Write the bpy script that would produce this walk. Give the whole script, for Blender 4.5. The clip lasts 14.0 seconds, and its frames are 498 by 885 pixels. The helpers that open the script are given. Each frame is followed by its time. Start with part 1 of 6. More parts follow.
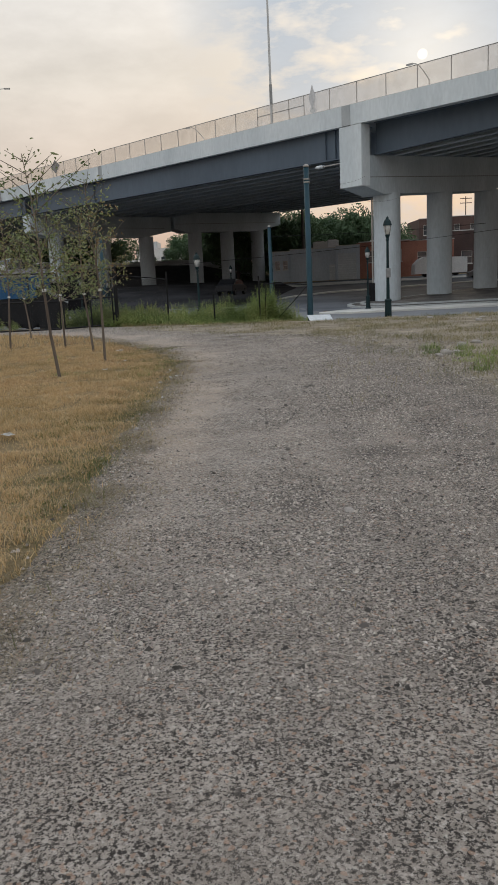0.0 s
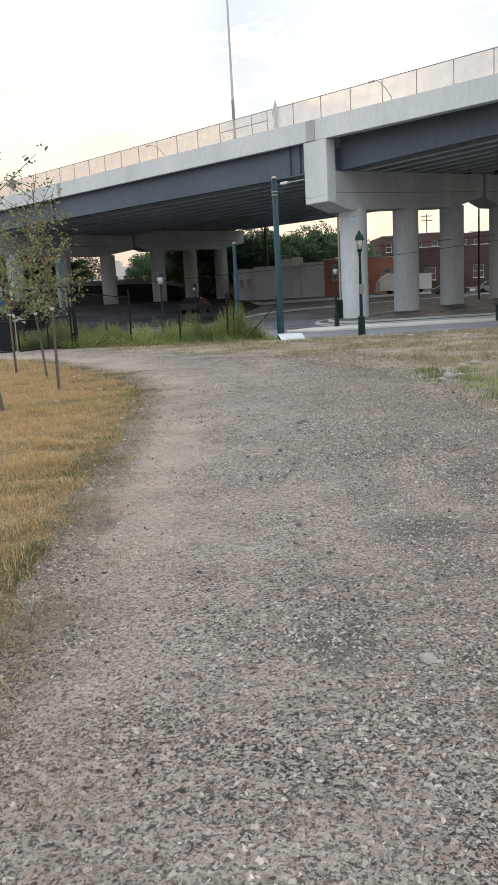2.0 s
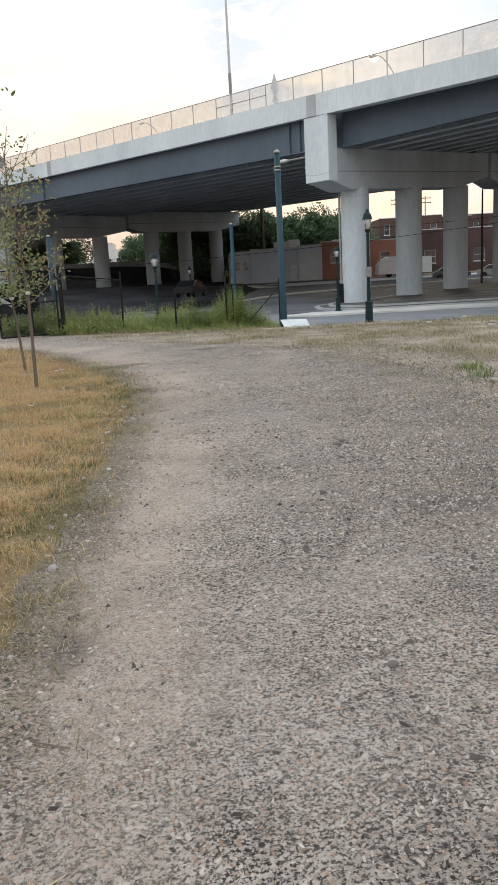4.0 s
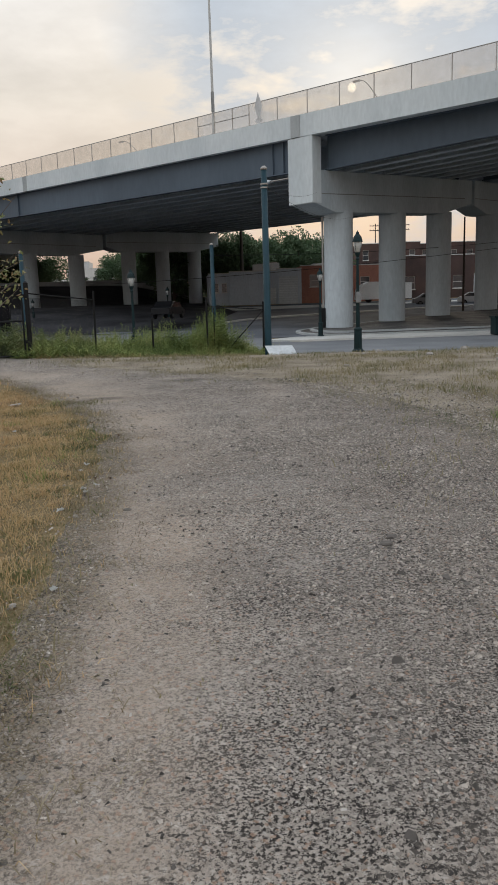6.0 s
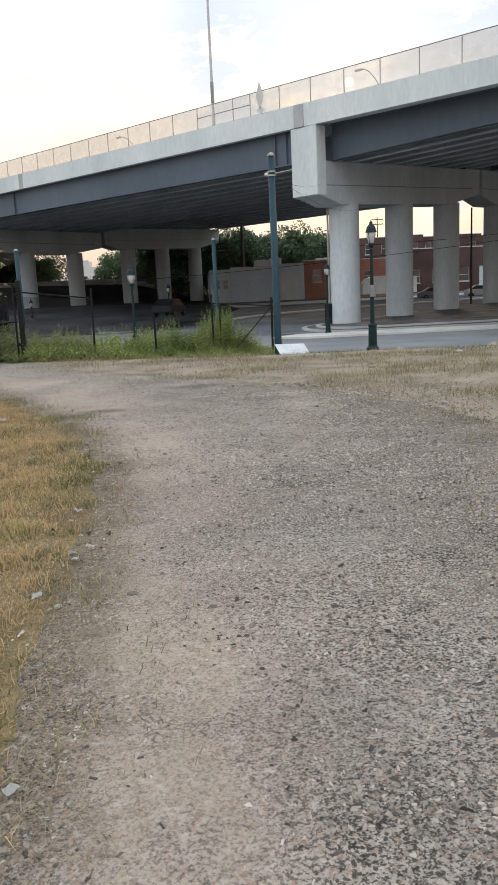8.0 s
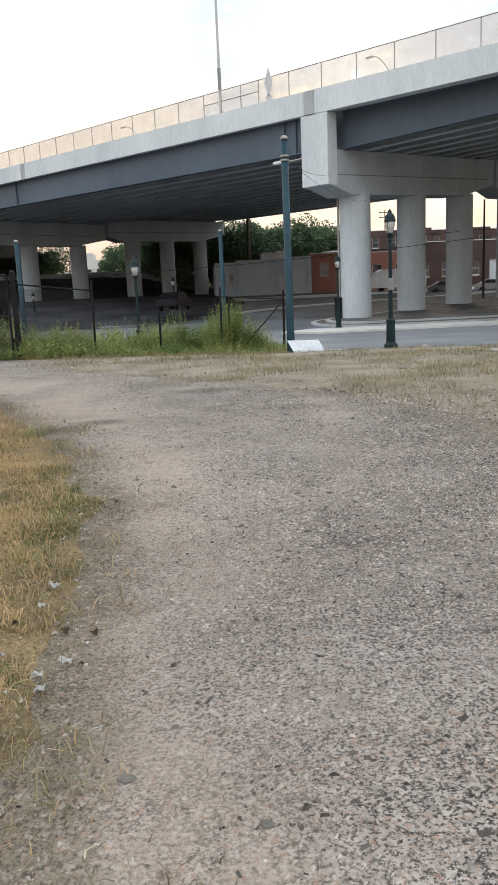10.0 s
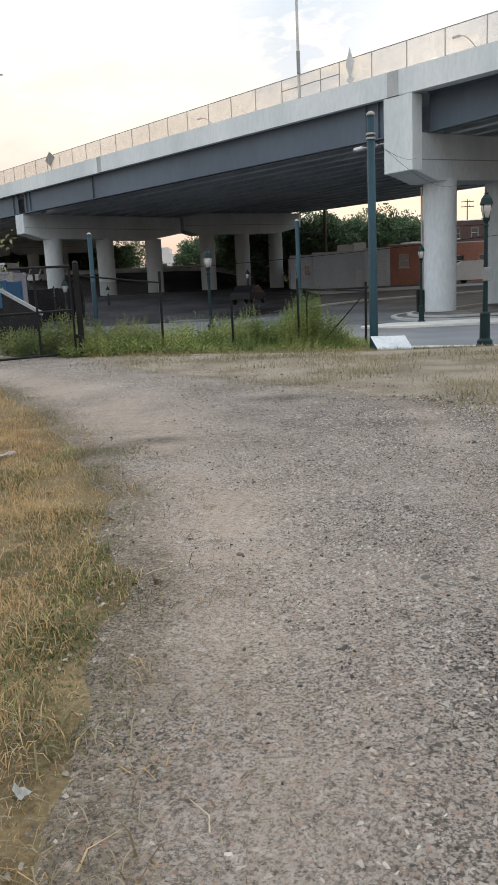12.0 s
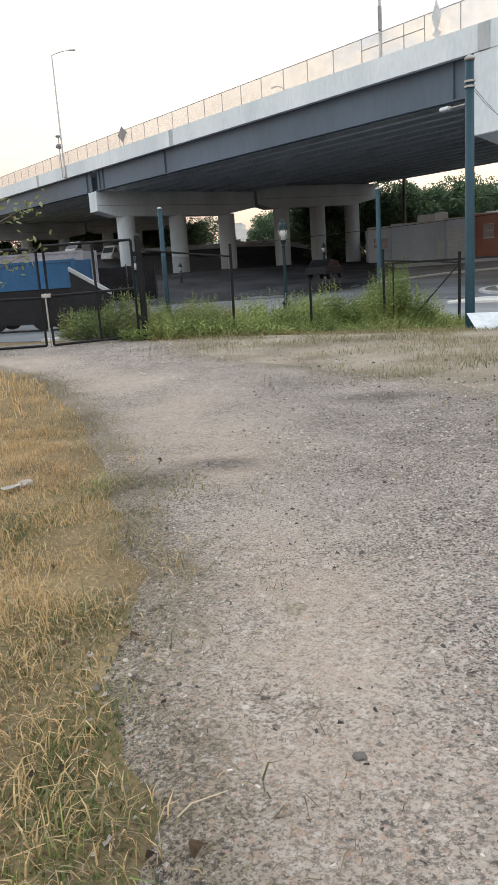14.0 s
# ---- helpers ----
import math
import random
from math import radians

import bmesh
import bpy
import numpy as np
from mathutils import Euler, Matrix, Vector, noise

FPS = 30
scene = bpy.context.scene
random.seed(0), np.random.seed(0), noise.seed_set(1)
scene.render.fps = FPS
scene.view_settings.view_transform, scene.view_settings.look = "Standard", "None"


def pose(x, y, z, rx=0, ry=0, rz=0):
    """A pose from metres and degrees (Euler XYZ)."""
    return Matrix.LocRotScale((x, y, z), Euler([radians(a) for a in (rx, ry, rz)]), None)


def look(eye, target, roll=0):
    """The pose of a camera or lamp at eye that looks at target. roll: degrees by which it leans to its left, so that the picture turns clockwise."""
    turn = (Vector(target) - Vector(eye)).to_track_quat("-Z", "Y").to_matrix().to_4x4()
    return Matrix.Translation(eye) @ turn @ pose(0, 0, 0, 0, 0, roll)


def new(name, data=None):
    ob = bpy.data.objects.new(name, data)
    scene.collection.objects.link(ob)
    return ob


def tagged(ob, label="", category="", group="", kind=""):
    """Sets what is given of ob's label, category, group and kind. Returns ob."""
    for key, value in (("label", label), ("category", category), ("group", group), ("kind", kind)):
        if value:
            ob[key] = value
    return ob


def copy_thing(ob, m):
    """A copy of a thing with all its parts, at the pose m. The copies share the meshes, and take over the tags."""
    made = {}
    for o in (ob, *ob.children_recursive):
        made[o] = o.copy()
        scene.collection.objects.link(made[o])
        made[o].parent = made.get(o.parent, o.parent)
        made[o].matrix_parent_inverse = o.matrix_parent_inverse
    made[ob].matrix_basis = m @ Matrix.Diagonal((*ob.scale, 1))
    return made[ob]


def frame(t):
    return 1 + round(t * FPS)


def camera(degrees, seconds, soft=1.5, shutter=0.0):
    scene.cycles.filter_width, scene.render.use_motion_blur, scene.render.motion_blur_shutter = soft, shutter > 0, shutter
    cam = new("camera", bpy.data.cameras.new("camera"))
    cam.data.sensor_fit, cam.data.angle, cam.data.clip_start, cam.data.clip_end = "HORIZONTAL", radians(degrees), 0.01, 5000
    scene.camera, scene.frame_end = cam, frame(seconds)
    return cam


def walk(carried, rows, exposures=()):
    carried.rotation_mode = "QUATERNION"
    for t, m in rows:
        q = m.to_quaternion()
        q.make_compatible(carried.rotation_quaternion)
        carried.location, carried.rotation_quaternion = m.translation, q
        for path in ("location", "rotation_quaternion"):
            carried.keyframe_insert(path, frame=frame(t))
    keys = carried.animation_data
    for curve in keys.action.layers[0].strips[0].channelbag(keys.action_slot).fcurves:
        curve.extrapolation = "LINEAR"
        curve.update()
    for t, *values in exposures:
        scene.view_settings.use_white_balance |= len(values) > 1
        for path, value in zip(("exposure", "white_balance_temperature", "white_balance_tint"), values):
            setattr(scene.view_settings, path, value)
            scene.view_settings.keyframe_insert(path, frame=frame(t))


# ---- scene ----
# Camera and walk
cam = camera(36.29, 14.0, 1.6)
PATH = [
    (0.0, pose(-0.038, -0.010, 1.395, 78.12, 2.78, 0.10)),
    (0.5, pose(-0.069, 0.439, 1.417, 77.92, 2.21, -1.58)),
    (1.0, pose(-0.172, 0.887, 1.414, 75.98, 2.70, -1.64)),
    (1.5, pose(-0.191, 1.340, 1.377, 77.27, 3.06, -2.25)),
    (2.0, pose(-0.220, 1.794, 1.372, 79.31, 3.22, -2.66)),
    (4.5, pose(-0.389, 4.268, 1.390, 77.91, 2.93, -3.38)),
    (5.0, pose(-0.401, 4.786, 1.403, 77.91, 2.47, -4.54)),
    (5.5, pose(-0.434, 5.237, 1.429, 78.58, 1.91, -4.71)),
    (6.0, pose(-0.483, 5.721, 1.431, 79.60, 1.79, -4.82)),
    (6.5, pose(-0.486, 6.206, 1.437, 78.25, 2.07, -4.62)),
    (7.0, pose(-0.557, 6.607, 1.439, 78.70, 2.51, -4.74)),
    (9.5, pose(-0.651, 8.566, 1.385, 79.55, 2.72, -4.83)),
    (10.0, pose(-0.686, 8.949, 1.412, 78.93, 2.51, -4.48)),
    (10.5, pose(-0.671, 9.340, 1.405, 78.99, 2.80, -1.78)),
    (11.0, pose(-0.714, 9.810, 1.373, 79.16, 3.08, 1.38)),
    (11.5, pose(-0.695, 10.286, 1.360, 78.99, 2.52, 0.87)),
    (12.0, pose(-0.701, 10.723, 1.370, 78.71, 2.76, 1.03)),
    (12.5, pose(-0.752, 11.155, 1.388, 78.34, 2.75, 1.54)),
    (13.0, pose(-0.780, 11.621, 1.386, 78.19, 2.79, 3.40)),
    (13.5, pose(-0.864, 12.098, 1.371, 78.02, 2.86, 4.48)),
    (14.0, pose(-0.889, 12.656, 1.335, 77.26, 3.76, 6.48)),
]
EXPOSURES = [(0.0, -0.40), (0.5, -0.73), (1.0, -0.30), (1.5, 0.20), (2.0, 0.25), (4.5, 0.22), (5.0, 0.00), (5.5, -0.30), (6.0, -0.35), (6.5, -0.56), (7.0, -0.18), (9.5, 0.34), (10.0, 0.34), (10.5, -0.21), (11.0, 0.00), (11.5, 0.20), (12.0, 0.17), (12.5, 0.28), (13.0, -0.02), (13.5, 0.22), (14.0, 0.46)]
walk(cam, PATH, EXPOSURES)

# World: hazy evening sky, low sun behind thin cloud
SUN_EL, SUN_AZ = radians(14.3), radians(12.5)
world = bpy.data.worlds.new("evening_sky")
scene.world = world
world.use_nodes = True
wn, wl = world.node_tree.nodes, world.node_tree.links
sky = wn.new("ShaderNodeTexSky")
sky.sky_type = "NISHITA"
sky.sun_disc = False
sky.sun_elevation, sky.sun_rotation = SUN_EL, SUN_AZ
sky.air_density, sky.dust_density, sky.ozone_density = 1.0, 3.0, 1.0
coord = wn.new("ShaderNodeTexCoord")


def wnode(kind, **inputs):
    n = wn.new(kind)
    for key, v in inputs.items():
        n.inputs[key].default_value = v
    return n


def wmath(op, a, b, clamp=False):
    n = wn.new("ShaderNodeMath")
    n.operation, n.use_clamp = op, clamp
    for i, v in enumerate((a, b)):
        if isinstance(v, (int, float)):
            n.inputs[i].default_value = v
        else:
            wl.new(v, n.inputs[i])
    return n.outputs["Value"]


def wramp(fac, *stops):
    n = wn.new("ShaderNodeValToRGB")
    els = n.color_ramp.elements
    while len(els) < len(stops):
        els.new(0.5)
    for e, (p, c) in zip(els, stops):
        e.position, e.color = p, (*c, 1) if isinstance(c, tuple) else (c, c, c, 1)
    wl.new(fac, n.inputs["Fac"])
    return n.outputs["Color"]


def wmix(fac, a, b, mode="MIX"):
    n = wn.new("ShaderNodeMix")
    n.data_type, n.blend_type = "RGBA", mode
    for key, v in (("Factor", fac), ("A", a), ("B", b)):
        if isinstance(v, tuple):
            n.inputs[key].default_value = (*v, 1)
        elif isinstance(v, float):
            n.inputs[key].default_value = v
        else:
            wl.new(v, n.inputs[key])
    return n.outputs["Result"]


def toward(az, el):
    """Cosine of the angle to a direction of the sky."""
    n = wn.new("ShaderNodeVectorMath")
    n.operation = "DOT_PRODUCT"
    wl.new(coord.outputs["Generated"], n.inputs[0])
    n.inputs[1].default_value = (math.sin(az) * math.cos(el), math.cos(az) * math.cos(el), math.sin(el))
    return n.outputs["Value"]


split = wn.new("ShaderNodeSeparateXYZ")
wl.new(coord.outputs["Generated"], split.inputs["Vector"])
up = split.outputs["Z"]
squash = wnode("ShaderNodeMapping", Scale=(1.0, 1.0, 2.6), Location=(0.35, 0.0, 0.2))
wl.new(coord.outputs["Generated"], squash.inputs["Vector"])
cloud = wnode("ShaderNodeTexNoise", Scale=8.0, Detail=9.0, Roughness=0.6)
wl.new(squash.outputs["Vector"], cloud.inputs["Vector"])
haze = wramp(up, (0.0, (0.74, 0.52, 0.43)), (0.07, (0.83, 0.64, 0.54)), (0.14, (0.93, 0.79, 0.68)), (0.24, (0.95, 0.88, 0.79)), (0.36, (0.95, 0.93, 0.90)), (0.7, (0.87, 0.9, 0.93)))
gaps = wmath("MULTIPLY", wramp(cloud.outputs["Fac"], (0.36, 0.0), (0.5, 1.0)), wramp(toward(radians(15), radians(19)), (0.945, 0.0), (0.978, 1.0)))
haze = wmix(gaps, haze, (0.46, 0.56, 0.68))
billow = wramp(cloud.outputs["Fac"], (0.34, 0.9), (0.66, 1.07))
haze = wmix(1.0, haze, billow, "MULTIPLY")
lift = wmath("MULTIPLY_ADD", up, 0.75)
lift.node.inputs[2].default_value = 0.87
haze = wmix(1.0, haze, lift, "MULTIPLY")
near_sun = toward(SUN_AZ, SUN_EL)
halo = wmath("POWER", wmath("MULTIPLY", wmath("SUBTRACT", near_sun, 0.985, True), 66.0, True), 7.0)
disc = wmath("MULTIPLY", wmath("SUBTRACT", near_sun, 0.999982, True), 90000.0, True)
glow = wmath("ADD", wmath("MULTIPLY", halo, 0.3), wmath("MULTIPLY", disc, 1.2))
haze = wmix(1.0, haze, wmix(1.0, glow, (1.0, 0.82, 0.55), "MULTIPLY"), "ADD")
away = wmath("MULTIPLY_ADD", toward(SUN_AZ, 0.0), -0.9, True)
away.node.inputs[2].default_value = 0.55
haze = wmix(away, haze, wmix(1.0, haze, (1.1, 1.18, 1.27), "MULTIPLY"))
haze = wmix(1.0, haze, (8.6, 8.6, 8.6), "MULTIPLY")
blend = wmix(0.95, sky.outputs["Color"], haze)
back = wn["Background"]
wl.new(blend, back.inputs["Color"])
back.inputs["Strength"].default_value = 0.12
sun = new("sun", bpy.data.lights.new("sun", "SUN"))
sun.data.energy, sun.data.angle, sun.data.color = 0.6, radians(12), (1.0, 0.86, 0.7)
to_sun = Vector((math.sin(SUN_AZ) * math.cos(SUN_EL), math.cos(SUN_AZ) * math.cos(SUN_EL), math.sin(SUN_EL)))
sun.matrix_world = look(to_sun * 400, (0, 0, 0))

# Materials
def nodes_of(m):
    return m.node_tree.nodes, m.node_tree.links


def mat(name, dark, light, coarse=0.8, fine=14.0, rough=0.8, metal=0.0, bump=0.15, vary="", amount=0.3, stretch=(1, 1, 1), grime=0.12, depth=0.02, spec=0.3):
    """A painted, mineral or metal surface: two tones in large patches, fine grain and relief; vary: object or island."""
    m = bpy.data.materials.new(name)
    m.use_nodes = True
    ns, ls = nodes_of(m)
    b = ns["Principled BSDF"]
    geo = ns.new("ShaderNodeNewGeometry")
    mp = ns.new("ShaderNodeMapping")
    mp.inputs["Scale"].default_value = stretch
    ls.new(geo.outputs["Position"], mp.inputs["Vector"])
    big, small = ns.new("ShaderNodeTexNoise"), ns.new("ShaderNodeTexNoise")
    big.inputs["Scale"].default_value, big.inputs["Detail"].default_value = coarse, 6.0
    small.inputs["Scale"].default_value, small.inputs["Detail"].default_value = fine, 4.0
    for n in (big, small):
        ls.new(mp.outputs["Vector"], n.inputs["Vector"])
    ramp = ns.new("ShaderNodeValToRGB")
    ramp.color_ramp.elements[0].position, ramp.color_ramp.elements[1].position = 0.35, 0.65
    ramp.color_ramp.elements[0].color, ramp.color_ramp.elements[1].color = (*dark, 1), (*light, 1)
    ls.new(big.outputs["Fac"], ramp.inputs["Fac"])
    hsv = ns.new("ShaderNodeHueSaturation")
    ls.new(ramp.outputs["Color"], hsv.inputs["Color"])
    val = ns.new("ShaderNodeMapRange")
    val.inputs["To Min"].default_value, val.inputs["To Max"].default_value = 1 - 2 * grime, 1 + 2 * grime
    ls.new(small.outputs["Fac"], val.inputs["Value"])
    last = val.outputs["Result"]
    if vary:
        info = ns.new("ShaderNodeObjectInfo") if vary == "object" else geo
        rnd = info.outputs["Random" if vary == "object" else "Random Per Island"]
        span = ns.new("ShaderNodeMapRange")
        span.inputs["To Min"].default_value, span.inputs["To Max"].default_value = 1 - amount, 1 + amount
        ls.new(rnd, span.inputs["Value"])
        mul = ns.new("ShaderNodeMath")
        mul.operation = "MULTIPLY"
        ls.new(last, mul.inputs[0])
        ls.new(span.outputs["Result"], mul.inputs[1])
        last = mul.outputs["Value"]
    ls.new(last, hsv.inputs["Value"])
    ls.new(hsv.outputs["Color"], b.inputs["Base Color"])
    rg = ns.new("ShaderNodeMapRange")
    rg.inputs["To Min"].default_value, rg.inputs["To Max"].default_value = max(rough - 0.12, 0.03), min(rough + 0.12, 1)
    ls.new(big.outputs["Fac"], rg.inputs["Value"])
    ls.new(rg.outputs["Result"], b.inputs["Roughness"])
    b.inputs["Metallic"].default_value = metal
    b.inputs["Specular IOR Level"].default_value = spec
    if bump:
        bp = ns.new("ShaderNodeBump")
        bp.inputs["Strength"].default_value, bp.inputs["Distance"].default_value = bump, depth
        ls.new(small.outputs["Fac"], bp.inputs["Height"])
        ls.new(bp.outputs["Normal"], b.inputs["Normal"])
    return m


def blades(name, tones, amount=0.3):
    """Leaves or straw: each blade takes one of the tones; light passes a little."""
    m = bpy.data.materials.new(name)
    m.use_nodes = True
    ns, ls = nodes_of(m)
    b = ns["Principled BSDF"]
    geo = ns.new("ShaderNodeNewGeometry")
    ramp = ns.new("ShaderNodeValToRGB")
    els = ramp.color_ramp.elements
    while len(els) < len(tones):
        els.new(0.5)
    for i, c in enumerate(tones):
        els[i].position, els[i].color = i / (len(tones) - 1), (*c, 1)
    patch = ns.new("ShaderNodeTexNoise")
    patch.inputs["Scale"].default_value, patch.inputs["Detail"].default_value = 0.55, 3.0
    ls.new(geo.outputs["Position"], patch.inputs["Vector"])
    mixer = ns.new("ShaderNodeMath")
    mixer.operation = "MULTIPLY_ADD"
    mixer.inputs[1].default_value = 1.9
    mixer.inputs[2].default_value = -0.72
    ls.new(patch.outputs["Fac"], mixer.inputs[0])
    add = ns.new("ShaderNodeMath")
    add.operation = "MULTIPLY_ADD"
    add.inputs[1].default_value = 0.55
    ls.new(geo.outputs["Random Per Island"], add.inputs[0])
    ls.new(mixer.outputs["Value"], add.inputs[2])
    ls.new(add.outputs["Value"], ramp.inputs["Fac"])
    ls.new(ramp.outputs["Color"], b.inputs["Base Color"])
    b.inputs["Roughness"].default_value = 0.7
    through_light = ns.new("ShaderNodeBsdfTranslucent")
    ls.new(ramp.outputs["Color"], through_light.inputs["Color"])
    mx = ns.new("ShaderNodeMixShader")
    mx.inputs["Fac"].default_value = 0.25
    ls.new(b.outputs["BSDF"], mx.inputs[1])
    ls.new(through_light.outputs["BSDF"], mx.inputs[2])
    ls.new(mx.outputs["Shader"], ns["Material Output"].inputs["Surface"])
    return m


def mesh_screen(name, color, cover):
    """Woven wire seen from far off: fine wires that let most light through."""
    m = bpy.data.materials.new(name)
    m.use_nodes = True
    ns, ls = nodes_of(m)
    b = ns["Principled BSDF"]
    b.inputs["Base Color"].default_value = (*color, 1)
    b.inputs["Roughness"].default_value, b.inputs["Metallic"].default_value = 0.5, 0.3
    clear = ns.new("ShaderNodeBsdfTransparent")
    geo = ns.new("ShaderNodeNewGeometry")
    n = ns.new("ShaderNodeTexNoise")
    n.inputs["Scale"].default_value = 1.5
    ls.new(geo.outputs["Position"], n.inputs["Vector"])
    span = ns.new("ShaderNodeMapRange")
    span.inputs["To Min"].default_value, span.inputs["To Max"].default_value = cover * 0.8, cover * 1.2
    ls.new(n.outputs["Fac"], span.inputs["Value"])
    mx = ns.new("ShaderNodeMixShader")
    ls.new(span.outputs["Result"], mx.inputs["Fac"])
    ls.new(clear.outputs["BSDF"], mx.inputs[1])
    ls.new(b.outputs["BSDF"], mx.inputs[2])
    ls.new(mx.outputs["Shader"], ns["Material Output"].inputs["Surface"])
    return m


def gravel_mat():
    """Crushed stone bound in taupe dust: dark crevices with their shade painted in, and pale chips, smoother where
    wheels have rolled it.
    """
    m = bpy.data.materials.new("gravel")
    m.use_nodes = True
    ns, ls = nodes_of(m)
    b = ns["Principled BSDF"]
    geo = ns.new("ShaderNodeNewGeometry")

    def field(scale, detail, rough=0.55):
        n = ns.new("ShaderNodeTexNoise")
        n.inputs["Scale"].default_value, n.inputs["Detail"].default_value, n.inputs["Roughness"].default_value = scale, detail, rough
        ls.new(geo.outputs["Position"], n.inputs["Vector"])
        return n.outputs["Fac"]

    def ramp(fac, *stops):
        r = ns.new("ShaderNodeValToRGB")
        els = r.color_ramp.elements
        while len(els) < len(stops):
            els.new(0.5)
        for e, (p, c) in zip(els, stops):
            e.position, e.color = p, (*c, 1) if isinstance(c, tuple) else (c, c, c, 1)
        ls.new(fac, r.inputs["Fac"])
        return r.outputs["Color"]

    def mix(fac, a, c, mode="MIX"):
        x = ns.new("ShaderNodeMix")
        x.data_type, x.blend_type = "RGBA", mode
        for key, v in (("Factor", fac), ("A", a), ("B", c)):
            if isinstance(v, tuple):
                x.inputs[key].default_value = (*v, 1)
            elif isinstance(v, float):
                x.inputs[key].default_value = v
            else:
                ls.new(v, x.inputs[key])
        return x.outputs["Result"]

    cells = ns.new("ShaderNodeTexVoronoi")
    cells.inputs["Scale"].default_value = 80
    ls.new(geo.outputs["Position"], cells.inputs["Vector"])
    dust = field(1.1, 6)
    stain = field(0.45, 5)
    base = ramp(field(7.0, 5), (0.3, (0.295, 0.254, 0.219)), (0.55, (0.35, 0.304, 0.263)), (0.75, (0.405, 0.355, 0.312)))
    cool = ramp(field(0.8, 4), (0.45, 0.0), (0.65, 0.6))
    base = mix(cool, base, (0.345, 0.31, 0.278))
    stone = ns.new("ShaderNodeSeparateColor")
    ls.new(cells.outputs["Color"], stone.inputs["Color"])
    shade = ramp(stone.outputs["Red"], (0.0, 0.72), (0.5, 1.0), (1.0, 1.2))
    base = mix(0.85, base, shade, "MULTIPLY")
    roughness_patch = ramp(dust, (0.38, 1.0), (0.66, 0.55))
    # dark soil bed under loose stones, shade between the stones painted in
    bed = ns.new("ShaderNodeAttribute")
    bed.attribute_name = "loose"
    base = mix(ramp(bed.outputs["Fac"], (0.2, 0.0), (0.85, 0.5)), base, (0.19, 0.163, 0.14))
    split = ns.new("ShaderNodeSeparateXYZ")
    ls.new(geo.outputs["Position"], split.inputs["Vector"])
    rut = ns.new("ShaderNodeAttribute")
    rut.attribute_name = "track"
    track = mix(1.0, ramp(rut.outputs["Fac"], (0.1, 0.0), (0.8, 1.0)), ramp(field(2.6, 5), (0.3, 0.5), (0.55, 1.0)), "MULTIPLY")
    base = mix(mix(1.0, track, (0.75, 0.75, 0.75), "MULTIPLY"), base, (0.385, 0.312, 0.25))
    # soil and rotten straw trodden over both rims
    for rim, tint, reach in (("from_left", (0.185, 0.15, 0.103), 0.3), ("from_right", (0.25, 0.215, 0.165), 0.4)):
        at = ns.new("ShaderNodeAttribute")
        at.attribute_name = rim
        ragged = ns.new("ShaderNodeMath")
        ragged.operation = "MULTIPLY_ADD"
        ragged.inputs[1].default_value = -1.5 * reach
        ls.new(field(3.2, 7, 0.65), ragged.inputs[0])
        ls.new(at.outputs["Fac"], ragged.inputs[2])
        base = mix(ramp(ragged.outputs["Value"], (0.0, 0.72), (0.2, 0.0)) if rim == "from_left" else ramp(ragged.outputs["Value"], (0.0, 0.9), (0.4, 0.0)), base, tint)
    roughness_patch = mix(track, roughness_patch, (0.3, 0.3, 0.3))
    # dark stones and the shaded gaps beside them, both painted as blots
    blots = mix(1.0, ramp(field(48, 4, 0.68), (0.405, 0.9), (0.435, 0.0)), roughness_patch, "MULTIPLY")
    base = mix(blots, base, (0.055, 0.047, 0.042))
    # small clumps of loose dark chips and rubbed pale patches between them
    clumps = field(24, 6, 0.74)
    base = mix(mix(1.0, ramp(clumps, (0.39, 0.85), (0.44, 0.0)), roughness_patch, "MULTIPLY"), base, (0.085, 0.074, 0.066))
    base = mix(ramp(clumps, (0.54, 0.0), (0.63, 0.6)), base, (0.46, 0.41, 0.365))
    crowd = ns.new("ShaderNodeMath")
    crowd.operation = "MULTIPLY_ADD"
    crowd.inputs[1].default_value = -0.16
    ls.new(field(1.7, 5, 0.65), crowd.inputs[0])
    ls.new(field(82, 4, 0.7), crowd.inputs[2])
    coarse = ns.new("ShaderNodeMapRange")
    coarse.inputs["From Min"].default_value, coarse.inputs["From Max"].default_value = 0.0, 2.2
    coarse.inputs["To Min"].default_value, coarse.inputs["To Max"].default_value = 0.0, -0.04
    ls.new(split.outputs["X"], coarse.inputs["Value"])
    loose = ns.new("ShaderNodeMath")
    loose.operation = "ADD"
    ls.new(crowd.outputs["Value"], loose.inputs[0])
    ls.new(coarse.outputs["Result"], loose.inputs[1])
    # finer specks: dark grit and crevice shade painted into the colour
    shade_specks = ramp(loose.outputs["Value"], (0.374, 1.0), (0.402, 0.0))
    shade_specks = mix(1.0, shade_specks, roughness_patch, "MULTIPLY")
    color = mix(shade_specks, base, (0.03, 0.026, 0.024))
    chips = ramp(field(76, 3, 0.6), (0.59, 0.0), (0.63, 0.6))
    chips = mix(1.0, chips, roughness_patch, "MULTIPLY")
    color = mix(chips, color, (0.5, 0.455, 0.41))
    rusty = ramp(stone.outputs["Green"], (0.93, 0.0), (0.95, 0.55))
    color = mix(rusty, color, (0.36, 0.235, 0.17))
    spill = ns.new("ShaderNodeAttribute")
    spill.attribute_name = "spill"
    wet = mix(1.0, ramp(spill.outputs["Fac"], (0.1, 0.0), (0.8, 0.8)), ramp(field(22, 6, 0.75), (0.42, 0.4), (0.54, 1.0)), "MULTIPLY")
    color = mix(wet, color, (0.085, 0.074, 0.068))
